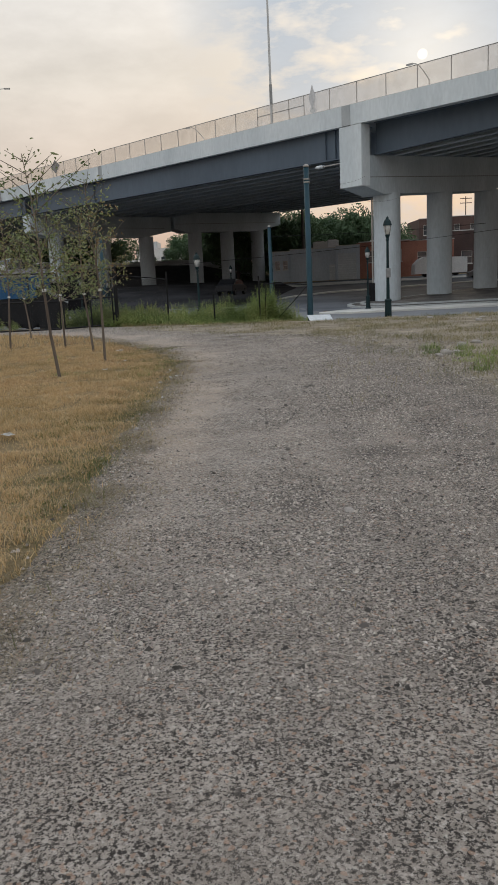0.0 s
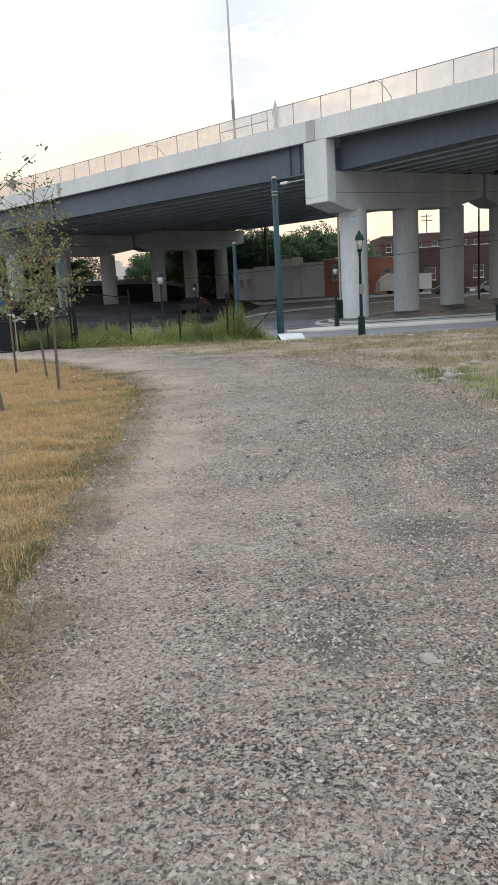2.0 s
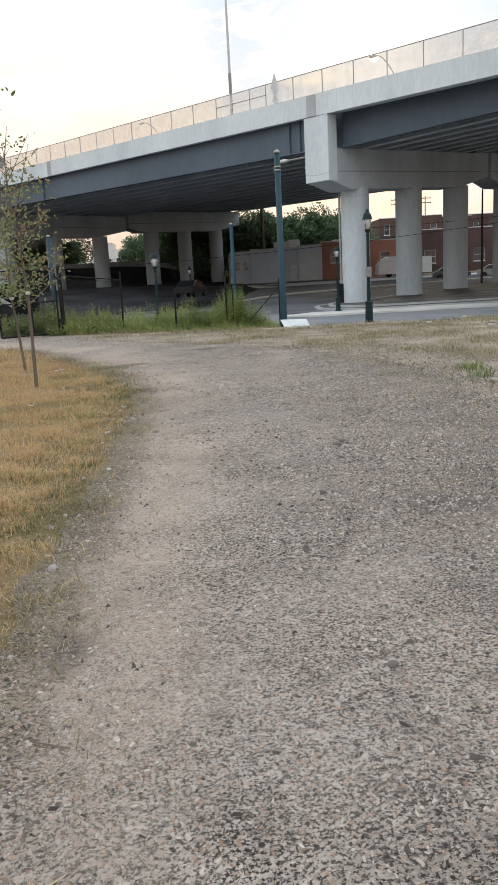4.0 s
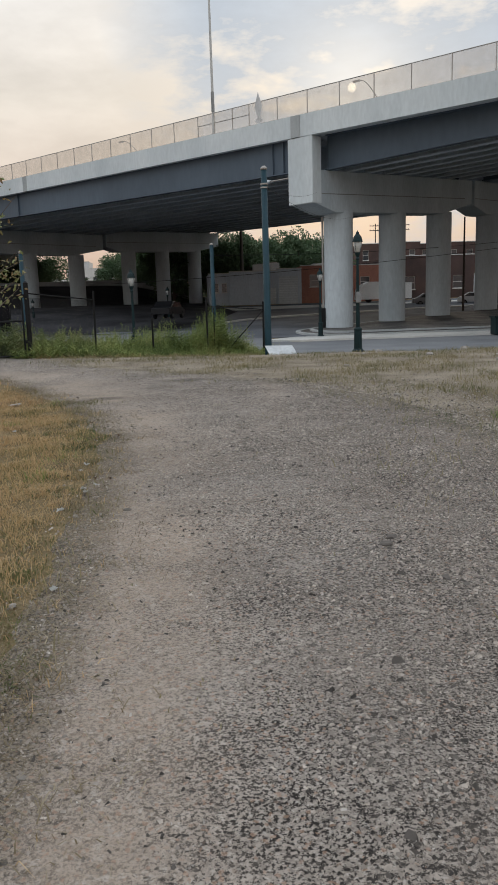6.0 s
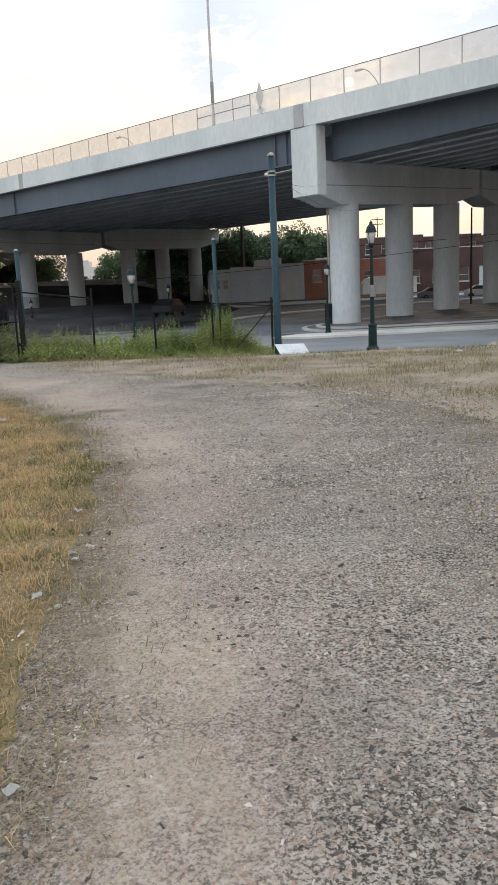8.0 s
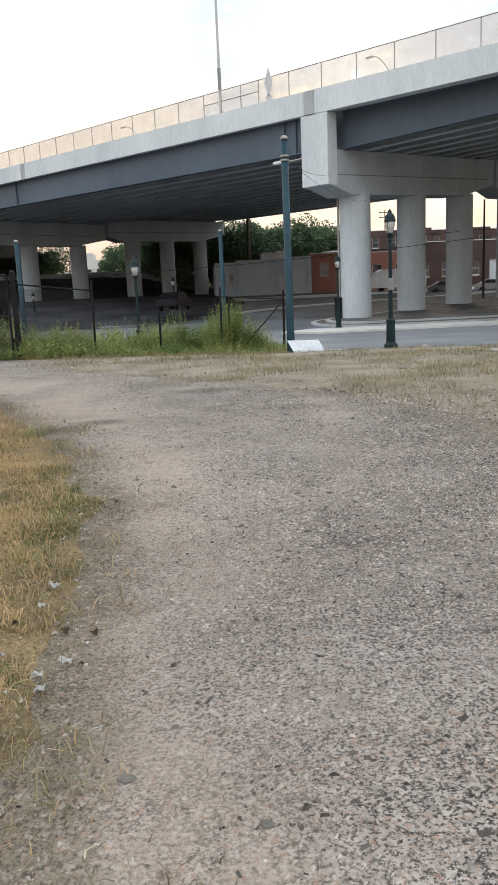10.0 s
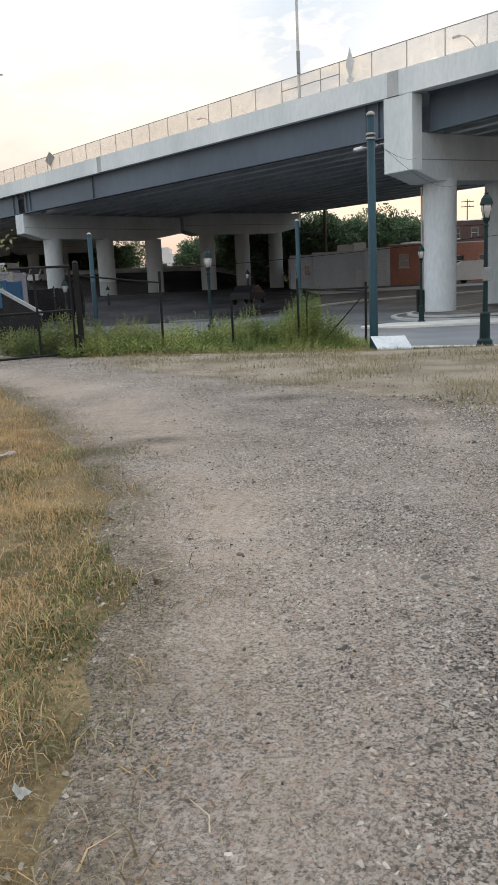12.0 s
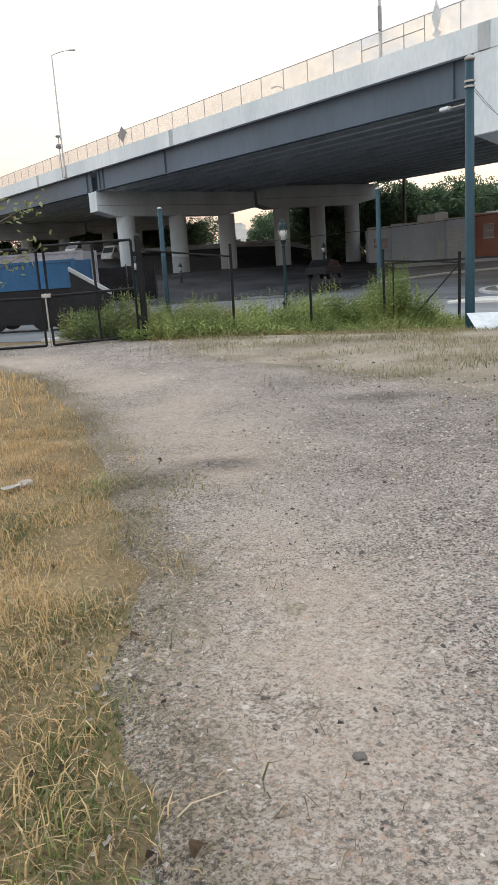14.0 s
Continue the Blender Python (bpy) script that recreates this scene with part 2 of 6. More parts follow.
    color = mix(1.0, color, ramp(stain, (0.3, 0.86), (0.5, 1.0), (0.7, 1.1)), "MULTIPLY")
    color = mix(1.0, color, ramp(field(15, 8, 0.72), (0.36, 0.92), (0.5, 1.0), (0.64, 1.07)), "MULTIPLY")
    ls.new(color, b.inputs["Base Color"])
    b.inputs["Roughness"].default_value = 0.95
    b.inputs["Specular IOR Level"].default_value = 0.15
    lift = None
    for src, dist, inv in ((cells.outputs["Distance"], 0.008, True), (field(82, 4, 0.7), 0.016, False), (field(9.0, 5), 0.03, False)):
        bp = ns.new("ShaderNodeBump")
        bp.invert = inv
        bp.inputs["Strength"].default_value, bp.inputs["Distance"].default_value = 0.7, dist
        ls.new(src, bp.inputs["Height"])
        if lift:
            ls.new(lift, bp.inputs["Normal"])
        lift = bp.outputs["Normal"]
    ls.new(lift, b.inputs["Normal"])
    return m


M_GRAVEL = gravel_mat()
M_SOIL = mat("dry_thatch_soil", (0.13, 0.1, 0.055), (0.27, 0.2, 0.11), 1.3, 40, 0.95, bump=0.8, grime=0.35, depth=0.04, spec=0.1)
M_VERGE = mat("verge_soil", (0.19, 0.158, 0.115), (0.33, 0.28, 0.22), 0.9, 60, 0.95, bump=0.8, grime=0.45, depth=0.04, spec=0.1)
# bank earth, its tone darkened to hold the bridge's shade as well
M_SHADEDSOIL = mat("shaded_embankment_soil", (0.045, 0.045, 0.049), (0.08, 0.08, 0.086), 0.25, 6, 1.0, bump=0.4, grime=0.25, depth=0.05, spec=0.0)
M_ASPHALT = mat("asphalt", (0.15, 0.158, 0.17), (0.21, 0.217, 0.228), 0.25, 30, 0.9, bump=0.2, grime=0.14, spec=0.15)
M_ASPHALT2 = mat("old_dark_asphalt", (0.07, 0.077, 0.09), (0.165, 0.178, 0.2), 0.16, 20, 0.92, bump=0.25, grime=0.2, spec=0.1)
M_WALK = mat("pavement_concrete", (0.45, 0.445, 0.43), (0.58, 0.57, 0.54), 0.5, 16, 0.85, bump=0.15)
M_STONE = mat("loose_stones", (0.29, 0.252, 0.219), (0.4, 0.355, 0.312), 2.0, 60, 0.95, bump=0.1, vary="island", amount=0.45, spec=0.1)
M_CONC = mat("light_concrete", (0.53, 0.575, 0.59), (0.67, 0.705, 0.71), 0.22, 5, 0.8, bump=0.1, grime=0.08, stretch=(1, 1, 0.35))
M_CONC2 = mat("pier_concrete", (0.42, 0.47, 0.495), (0.55, 0.595, 0.62), 0.3, 7, 0.82, bump=0.12, grime=0.1, stretch=(1, 1, 0.3))
M_JOINT = mat("joint_concrete", (0.2, 0.2, 0.2), (0.29, 0.29, 0.28), 0.5, 9, 0.85)
M_JOINTBLOCK = mat("joint_block_concrete", (0.33, 0.35, 0.355), (0.42, 0.435, 0.435), 0.5, 9, 0.85)
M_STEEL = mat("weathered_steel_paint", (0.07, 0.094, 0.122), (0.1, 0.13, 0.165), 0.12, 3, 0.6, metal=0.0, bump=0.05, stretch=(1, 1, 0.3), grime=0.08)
# fascia steel made paler: bounce light under the deck put into the colour
M_LIFTEDGIRDER = mat("brightened_girder_steel", (0.42, 0.47, 0.52), (0.52, 0.57, 0.62), 0.3, 5, 0.7, bump=0.05, stretch=(1, 1, 0.4))
M_DECK = mat("deck_underside", (0.56, 0.58, 0.6), (0.66, 0.68, 0.69), 0.3, 6, 0.9)
M_GALV = mat("galvanised_steel", (0.3, 0.28, 0.26), (0.42, 0.4, 0.37), 1.0, 20, 0.5, metal=0.5, bump=0)
M_TEAL = mat("teal_pole_paint", (0.010, 0.036, 0.05), (0.016, 0.05, 0.068), 1.2, 25, 0.5, bump=0.05, spec=0.25)
M_LAMPGREEN = mat("dark_green_lamp_paint", (0.005, 0.016, 0.018), (0.008, 0.025, 0.028), 2.0, 30, 0.5, bump=0.05, spec=0.2)
M_BLACK = mat("black_fence_coating", (0.009, 0.009, 0.01), (0.016, 0.016, 0.017), 2.0, 40, 0.6, bump=0.05, spec=0.15)
M_WHITE = mat("white_board", (0.46, 0.48, 0.5), (0.58, 0.6, 0.61), 1.5, 14, 0.6, bump=0.05)
M_GLOBE = mat("frosted_lamp_glass", (0.4, 0.4, 0.39), (0.52, 0.52, 0.5), 3, 20, 0.25, bump=0)
M_FENCEMESH = mesh_screen("bridge_wire_mesh", (0.5, 0.42, 0.34), 0.3)
M_LINK = mesh_screen("black_chain_link", (0.012, 0.012, 0.013), 0.16)

# Helpers
def part(name, bm, material, parent=None, label="", smooth=False):
    """Links a bmesh as one mesh object under a thing or a part."""
    me = bpy.data.meshes.new(name)
    bmesh.ops.recalc_face_normals(bm, faces=bm.faces)
    bm.to_mesh(me)
    bm.free()
    if smooth:
        for p in me.polygons:
            p.use_smooth = True
    for m in material if isinstance(material, (list, tuple)) else [material]:
        me.materials.append(m)
    ob = new(name, me)
    if parent is not None:
        ob.parent = parent
    if label:
        ob["label"] = label
    return ob


def sheet(name, verts, faces, material, parent=None, smooth=False):
    me = bpy.data.meshes.new(name)
    me.from_pydata([tuple(v) for v in verts], [], [tuple(f) for f in faces])
    me.update()
    if smooth:
        for p in me.polygons:
            p.use_smooth = True
    me.materials.append(material)
    ob = new(name, me)
    if parent is not None:
        ob.parent = parent
    return ob


def thing(name, at, label, category, group="", kind=""):
    ob = new(name)
    ob.empty_display_size = 0.2
    ob.location = at
    return tagged(ob, label, category, group, kind)


def loft(bm, rings, closed=True, caps=True):
    """Skin through rings of equally many points."""
    vs = [[bm.verts.new(p) for p in r] for r in rings]
    n = len(vs[0])
    for a, b in zip(vs, vs[1:]):
        for i in range(n if closed else n - 1):
            bm.faces.new((a[i], a[(i + 1) % n], b[(i + 1) % n], b[i]))
    if caps and closed:
        bm.faces.new(vs[0][::-1])
        bm.faces.new(vs[-1])
    return bm


def box(bm, x0, x1, y0, y1, z0, z1, m=None, bev=0.0):
    vs = [Vector((x, y, z)) for z in (z0, z1) for x, y in ((x0, y0), (x1, y0), (x1, y1), (x0, y1))]
    if bev:
        tmp = bmesh.new()
        loft(tmp, [vs[:4], vs[4:]])
        bmesh.ops.bevel(tmp, geom=tmp.edges[:], offset=bev, segments=1, affect="EDGES")
        if m is not None:
            tmp.transform(m)
        me = bpy.data.meshes.new("tmp")
        tmp.to_mesh(me)
        tmp.free()
        bm.from_mesh(me)
        bpy.data.meshes.remove(me)
        return bm
    if m is not None:
        vs = [m @ v for v in vs]
    return loft(bm, [vs[:4], vs[4:]])


def turned(bm, profile, n=20, m=None):
    """A turned shape: (radius, z) pairs from bottom to top."""
    rings = []
    for r, z in profile:
        ring = [Vector((r * math.cos(2 * math.pi * i / n), r * math.sin(2 * math.pi * i / n), z)) for i in range(n)]
        rings.append([m @ v for v in ring] if m is not None else ring)
    return loft(bm, rings)


def tube(bm, a, b, r, n=8, r2=None):
    a, b = Vector(a), Vector(b)
    d = (b - a)
    q = d.to_track_quat("Z", "Y").to_matrix().to_4x4()
    return turned(bm, [(r, 0), (r2 if r2 is not None else r, d.length)], n, Matrix.Translation(a) @ q)


def lerp_table(table, t):
    for (a, p), (b, q) in zip(table, table[1:]):
        if t <= b:
            s = max(0.0, min(1.0, (t - a) / (b - a)))
            return p + (q - p) * s
    return table[-1][1]


# Lie of the land
def height(x, y):
    near = lerp_table([(26.5, 0.0), (33.0, -0.62), (36, -0.8), (52.0, -1.0), (62, -0.75), (110.0, 1.25), (160, 2.2), (400, 4.0)], y + 0.32 * (x - 4) * (1 if y > 24 else 0) * max(0, min(1, (y - 24) / 6)) * (1 if y < 45 else max(0, 1 - (y - 45) / 15)))
    left = lerp_table([(52.0, -1.0), (76, -0.95), (97.0, 1.1), (112, 1.35), (160, 2.2), (400, 4.0)], y)
    near += (left - near) * max(0.0, min(1.0, (4 - x) / 8)) * max(0.0, min(1.0, (y - 52) / 6))
    bumps = 0.02 * noise.noise(Vector((x * 0.5, y * 0.5, 3.1))) + 0.010 * noise.noise(Vector((x * 1.9, y * 1.9, 7.7)))
    return near + bumps * max(0.0, min(1.0, (30 - y) / 6))


def frange(a, b, step):
    return [a + step * i for i in range(int(round((b - a) / step)) + 1)]


xs = [-900, -500, -300, -180, -120, -80, -60] + frange(-50, -14, 3) + frange(-12, 12, 0.5) + frange(14, 62, 3) + [80, 120, 180, 300, 500, 900]
ys = [-600, -300, -120, -50, -20, -10] + frange(-5, 40, 0.5) + frange(42, 130, 3) + [150, 180, 240, 320, 450, 700, 1200, 2500]
verts = [(x, y, height(x, y)) for y in ys for x in xs]
nx = len(xs)
faces = [(j * nx + i, j * nx + i + 1, (j + 1) * nx + i + 1, (j + 1) * nx + i) for j in range(len(ys) - 1) for i in range(nx - 1)]
ground = tagged(sheet("ground", verts, faces, M_SOIL, smooth=True), "dry grassy soil of the vacant lot", "ground", kind="structure")

LEFT_EDGE = [(-6, -1.5), (4, -1.3), (6, -1.33), (8.5, -1.37), (12.2, -1.37), (14.0, -1.47), (16.0, -1.97), (17.5, -2.54), (19.8, -3.5), (22.6, -5.0), (24.7, -6.6), (26.2, -8.0), (29.5, -16)]
RIGHT_EDGE = [(-6, 3.6), (8.8, 3.0), (12, 2.75), (14.9, 2.8), (17, 2.4), (18.7, 1.7), (20.5, 0.6), (22.6, -0.9), (24.4, -2.6), (26.4, -3.6), (29.5, -5.2)]


def edge(table, y, seed):
    return lerp_table(table, y) + 0.16 * noise.noise(Vector((y * 1.3, seed, 0))) + 0.07 * noise.noise(Vector((y * 5, seed, 4)))


def ribbon(name, y0, y1, step, cols, left, right, lift, material):
    vs, fs = [], []
    rows = frange(y0, y1, step)
    for y in rows:
        a, b = left(y), right(y)
        for i in range(cols + 1):
            s = i / cols
            x = a + (b - a) * s
            rim = min(s, 1 - s) * (b - a)
            vs.append((x, y, height(x, y) + lift * min(1.0, rim / 0.15) - 0.01 * (rim < 0.01)))
    n = cols + 1
    for j in range(len(rows) - 1):
        for i in range(cols):
            fs.append((j * n + i, j * n + i + 1, (j + 1) * n + i + 1, (j + 1) * n + i))
    return sheet(name, vs, fs, material, smooth=True)


verge_sheet = ribbon("ground_verge", 6, 33, 0.5, 30, lambda y: edge(RIGHT_EDGE, y, 9.0) - 0.5, lambda y: 15 + 0 * y, 0.006, M_VERGE)
tagged(verge_sheet, "bare tan soil verge between drive and street", "ground", kind="structure")


def dusty(x, y):
    """The rolled, dusty wheel track beside the grass, widening towards the bend."""
    d = x - edge(LEFT_EDGE, y, 1.0)
    wide = lerp_table([(3, 0.3), (8, 0.42), (13, 0.55), (17, 0.9), (24, 1.2)], y)
    far = 0.8 * math.exp(-((x - 0.9 - 0.25 * math.sin(y * 0.35)) / 0.3) ** 2) * max(0.0, min(1.0, 0.3 + noise.noise(Vector((x, y * 0.3, 51)))))
    return max(far, math.exp(-((d - 0.25 - wide * 0.7) / wide) ** 2) * max(0.0, min(1.0, (y - 2.5) / 4)) * max(0.0, min(1.0, 0.75 + 0.8 * noise.noise(Vector((x * 0.9, y * 0.5, 52))))))


def looseness(x, y):
    """How thickly loose stones lie on the drive, 0 to 1: little in the dusty wheel track, none on the grass."""
    a, b = edge(LEFT_EDGE, y, 1.0), edge(RIGHT_EDGE, y, 9.0)
    if x < a + 0.12:
        return 0.03 if x > a - 0.1 else 0.0
    if x > b + 0.1:
        return 0.4 * math.exp((b - x) / 1.3)
    k = 0.52 + 0.2 * max(-1.0, min(1.2, x - 0.1)) + 0.35 * max(0.0, min(1.0, (6 - y) / 3)) + 0.85 * noise.noise(Vector((x * 1.5, y * 0.4, 31))) + 0.5 * noise.noise(Vector((x * 2.6, y * 2.2, 33)))
    return max(0.06, min(1.0, k)) * (1 - 0.72 * dusty(x, y))


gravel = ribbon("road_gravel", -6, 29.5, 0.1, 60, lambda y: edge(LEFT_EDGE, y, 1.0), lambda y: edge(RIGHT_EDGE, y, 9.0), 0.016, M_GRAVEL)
# wheel dust and dark spills: (x, y, radius along x, radius along y)
SPILLS = [(0.18, 4.55, 0.13, 0.16), (-2.2, 17.4, 0.28, 0.3), (-1.75, 17.8, 0.3, 0.2), (-1.0, 6.5, 0.1, 0.15), (0.95, 6.0, 0.35, 0.3), (1.0, 8.1, 0.3, 0.25), (0.15, 13.0, 0.22, 0.12), (-0.6, 20.3, 0.6, 0.3), (0.6, 18.2, 0.5, 0.25)]
FIELDS = {
    "from_left": lambda x, y: x - edge(LEFT_EDGE, y, 1.0),
    "from_right": lambda x, y: edge(RIGHT_EDGE, y, 9.0) - x,
    "loose": looseness,
    "track": dusty,
    "spill": lambda x, y: sum(math.exp(-((x - a) / c) ** 2 - ((y - b) / d) ** 2) for a, b, c, d in SPILLS),
}
for key, value_at in FIELDS.items():
    layer = gravel.data.attributes.new(key, "FLOAT", "POINT")
    for v in gravel.data.vertices:
        layer.data[v.index].value = value_at(v.co.x, v.co.y)
tagged(gravel, "grey crushed-stone drive with dusty tan wheel tracks", "gravel drive", kind="structure")

# Overpass: u runs along the bridge away from the camera, v across it
TH = radians(41.34)
BO = Vector((7.96, 58.785, 0))
BU, BN = Vector((-math.sin(TH), math.cos(TH), 0)), Vector((math.cos(TH), math.sin(TH), 0))
SPAN = 54.17


def bp(u, v, z):
    return BO + BU * u + BN * v + Vector((0, 0, z))


def rise(u):
    return 0.019 * u


def tilt(u, v):
    """Cross fall of the two decks."""
    e = 0.055 * max(-0.2, min(1.0, 1 - u / SPAN))
    if v < 21.9:
        return e * max(v, 0)
    return max(0.6, 1.25 - 0.012 * u) + 0.025 * (v - 22)


TOP, PARB, GIRB = 13.60, 12.33, 10.05
U0, U1 = -75.0, 170.0


def along(bm, section, us):
    """Sweeps a (v, z) section along the bridge."""
    return loft(bm, [[bp(u, v, z + rise(u) + tilt(u, v)) for v, z in section] for u in us])


bridge = thing("overpass_bridge", bp(0, 0, 0), "long grey steel-girder highway overpass with pale concrete parapet", "bridge", kind="structure")


def bpart(name, bm, material, parent=bridge, label="", smooth=False):
    bm.transform(Matrix.Translation(-BO))
    return part(name, bm, material, parent, label, smooth)


for k, (v0, v1) in enumerate(((0.15, 21.4), (22.3, 43.4))):
    bm = bmesh.new()
    along(bm, [(v0 - 0.1, PARB), (v1 + 0.1, PARB), (v1 + 0.1, PARB + 0.28), (v0 - 0.1, PARB + 0.28)], frange(U0, U1, 7))
    bpart("deck_slab", bm, M_DECK)
    count = 9
    for g in range(count):
        for a, b in ((U0, -0.9), (0.9, SPAN - 0.8), (SPAN + 0.8, U1)):
            inset = 1.1 if a == U0 else 0.0
            v = v0 + 0.25 + inset + (v1 - v0 - 0.5 - 2 * inset) * g / (count - 1)
            bm = bmesh.new()
            rings = []
            for u in (a, -12.0, b) if a == U0 else (a, (a * 2 + b) / 3, (a + 2 * b) / 3, b):
                low = GIRB + max(0.0, min(0.45, -0.04 * (u + 0.9)))
                sec = [(v - 0.32, low), (v + 0.32, low), (v + 0.32, low + 0.07), (v + 0.03, low + 0.09), (v + 0.03, PARB - 0.09), (v + 0.25, PARB - 0.07), (v + 0.25, PARB), (v - 0.25, PARB), (v - 0.25, PARB - 0.07), (v - 0.03, PARB - 0.09), (v - 0.03, low + 0.09), (v - 0.32, low + 0.07)]
                rings.append([bp(u, p, z + rise(u) + tilt(u, p)) for p, z in sec])
            loft(bm, rings)
            # inner girders take the brightened tone, the fascia keeps the plain steel
            bpart("girder", bm, M_LIFTEDGIRDER if g else M_STEEL)
# fascia stiffeners and cross frames
for u in (2.0, 3.0, 37.6, 51.6, 52.6, 56, 90):
    bm = bmesh.new()
    along(bm, [(0.2, GIRB + 0.1), (0.37, GIRB + 0.1), (0.37, PARB - 0.1), (0.2, PARB - 0.1)], [u - 0.02, u + 0.02])
    bpart("stiffener", bm, M_STEEL)
# parapets in lengths, with joint blocks
JOINTS = [-60, -30, 0.44, 35.2, 70, 105, 140]
PAR = [(-0.25, PARB - 0.12), (0.2, PARB - 0.12), (0.2, PARB + 0.3), (0.12, TOP), (-0.25, TOP)]
ends = [U0] + JOINTS + [U1]
for a, b in zip(ends, ends[1:]):
    bm = bmesh.new()
    along(bm, PAR, [a + 0.39] + frange(math.ceil(a + 1), math.floor(b - 1), 1.0)[::6] + [b - 0.39])
    bpart("parapet", bm, M_CONC)
for j in JOINTS:
    w = 0.40 if abs(j) < 1 else 0.42
    bm = bmesh.new()
    along(bm, [(-0.30 if abs(j) < 1 else -0.24, PARB - 0.12), (0.19, PARB - 0.12), (0.12, TOP - 0.01), (-0.30 if abs(j) < 1 else -0.24, TOP - 0.01)], [j - w, j + w])
    bpart("expansion_joint", bm, M_JOINTBLOCK, label="darker grey joint block in the parapet")
for v in (21.5, 22.1, 43.5):
    bm = bmesh.new()
    along(bm, [(v - 0.15, PARB), (v + 0.15, PARB), (v + 0.15, TOP - 0.3), (v - 0.15, TOP - 0.3)], frange(U0, U1, 7))
    bpart("parapet", bm, M_CONC)


def pier(u, name_label, bases, cap_z):
    """A bent: two hammered caps end to end on three round columns each."""
    th = thing("bridge_pier", bp(u, 0, 0), name_label, "bridge pier", "overpass piers", "structure")

    def add(name, bm, material, label="", smooth=False):
        bm.transform(Matrix.Translation(-bp(u, 0, 0)))
        return part(name, bm, material, th, label, smooth)
    vs = [3.75, 10.65, 17.7, 26.4, 32.6, 38.9]
    for k, (a, b) in enumerate(((0, 21.6), (22.1, 43.3))):
        top = lambda v: GIRB + rise(u) + tilt(u, v) - 0.02
        low = lambda v: top(v) - cap_z
        bm = bmesh.new()
        rings = []
        w = 1.17
        for v, lift in ((a, 0.62), (a + 0.5, 0.5), (a + 2.3, 0.0), (b - 4.6, 0.0), (b - 0.4, 0.75), (b, 0.8)):
            t, l = top(v), low(v) + lift
            rings.append([bp(u - w + 0.27, v, l), bp(u + w, v, l), bp(u + w, v, t), bp(u - w + 0.27, v, t)])
        loft(bm, rings)
        bmesh.ops.bevel(bm, geom=[e for e in bm.edges], offset=0.03, segments=1, affect="EDGES")
        add("pier_cap", bm, M_CONC2)
        bm = bmesh.new()
        v0, v1 = a + 0.15, b - 1.2
        loft(bm, [[bp(u - w + 0.258, v, low(v) + z) for z in (cap_z - 1.55, cap_z - 1.49)] + [bp(u - w + 0.29, v, low(v) + z) for z in (cap_z - 1.49, cap_z - 1.55)] for v in (v0, v1)])
        add("pour_joint", bm, M_JOINT)
    if u < 1:
        bm = bmesh.new()
        box_pts = [[bp(u - 0.93, -0.24, z), bp(u + 1.2, -0.24, z), bp(u + 1.2, 0.75, z), bp(u - 0.93, 0.75, z)] for z in (GIRB - cap_z + 0.6, PARB - 0.13 + rise(u))]
        loft(bm, box_pts)
        bmesh.ops.bevel(bm, geom=bm.edges[:], offset=0.04, segments=1, affect="EDGES")
        add("end_wall", bm, M_CONC, "pale square end block")
    for v, b in zip(vs, bases):
        bm = bmesh.new()
        r = 1.04
        c = bp(u, v, 0)
        top = GIRB + rise(u) + tilt(u, v) - cap_z + 0.1
        turned(bm, [(r, b - 0.6), (r, b + (top - b) * 0.33), (r - 0.012, b + (top - b) * 0.33 + 0.02), (r, b + (top - b) * 0.33 + 0.04), (r, b + (top - b) * 0.66), (r - 0.012, b + (top - b) * 0.66 + 0.02), (r, b + (top - b) * 0.66 + 0.04), (r, top)], 36, Matrix.Translation(c))
        add("column", bm, M_CONC2, smooth=False)
    return th


pier(0.0, "pale concrete pier with round columns on a stone-kerbed island", [-0.53, -0.48, -0.32, 0.0, 0.3, 0.5], 2.75)
pier(SPAN, "pale concrete pier with six round columns on dark ground", [1.43, 1.41, 1.3, 1.9, 2.1, 2.19], 2.75)
pier(SPAN * 2, "far concrete pier with round columns in the shade", [2.2, 2.2, 2.2, 2.3, 2.3, 2.3], 2.75)

# Street, pavements, kerbs and island
def draped(name, outline_rows, lift, material, label, category, sub=6):
    """A sheet over the land between pairs of points (left, right), row by row, with turned-down rims."""
    vs, fs = [], []
    rows = []
    for (a, b), (c, d) in zip(outline_rows, outline_rows[1:]):
        for k in range(sub):
            s = k / sub
            rows.append((Vector(a).lerp(Vector(c), s), Vector(b).lerp(Vector(d), s)))
    rows.append((Vector(outline_rows[-1][0]), Vector(outline_rows[-1][1])))
    n = 9
    for j, (a, b) in enumerate(rows):
        for i in range(n):
            p = a.lerp(b, i / (n - 1))
            rim = i in (0, n - 1) or j in (0, len(rows) - 1)
            vs.append((p.x, p.y, height(p.x, p.y) + (lift if not rim else lift)))
    for j in range(len(rows) - 1):
        for i in range(n - 1):
            fs.append((j * n + i, j * n + i + 1, (j + 1) * n + i + 1, (j + 1) * n + i))
    # skirt that gives the slab its thickness
    base = len(vs)
    ring = [i for i in range(n)] + [j * n + n - 1 for j in range(1, len(rows))] + [(len(rows) - 1) * n + i for i in range(n - 2, -1, -1)] + [j * n for j in range(len(rows) - 2, 0, -1)]
    for i in ring:
        x, y, z = vs[i]
        vs.append((x, y, z - lift - 0.08))
    for k in range(len(ring)):
        m = (k + 1) % len(ring)
        fs.append((ring[k], base + k, base + m, ring[m]))
    return tagged(sheet(name, vs, fs, material), label, category, kind="structure")


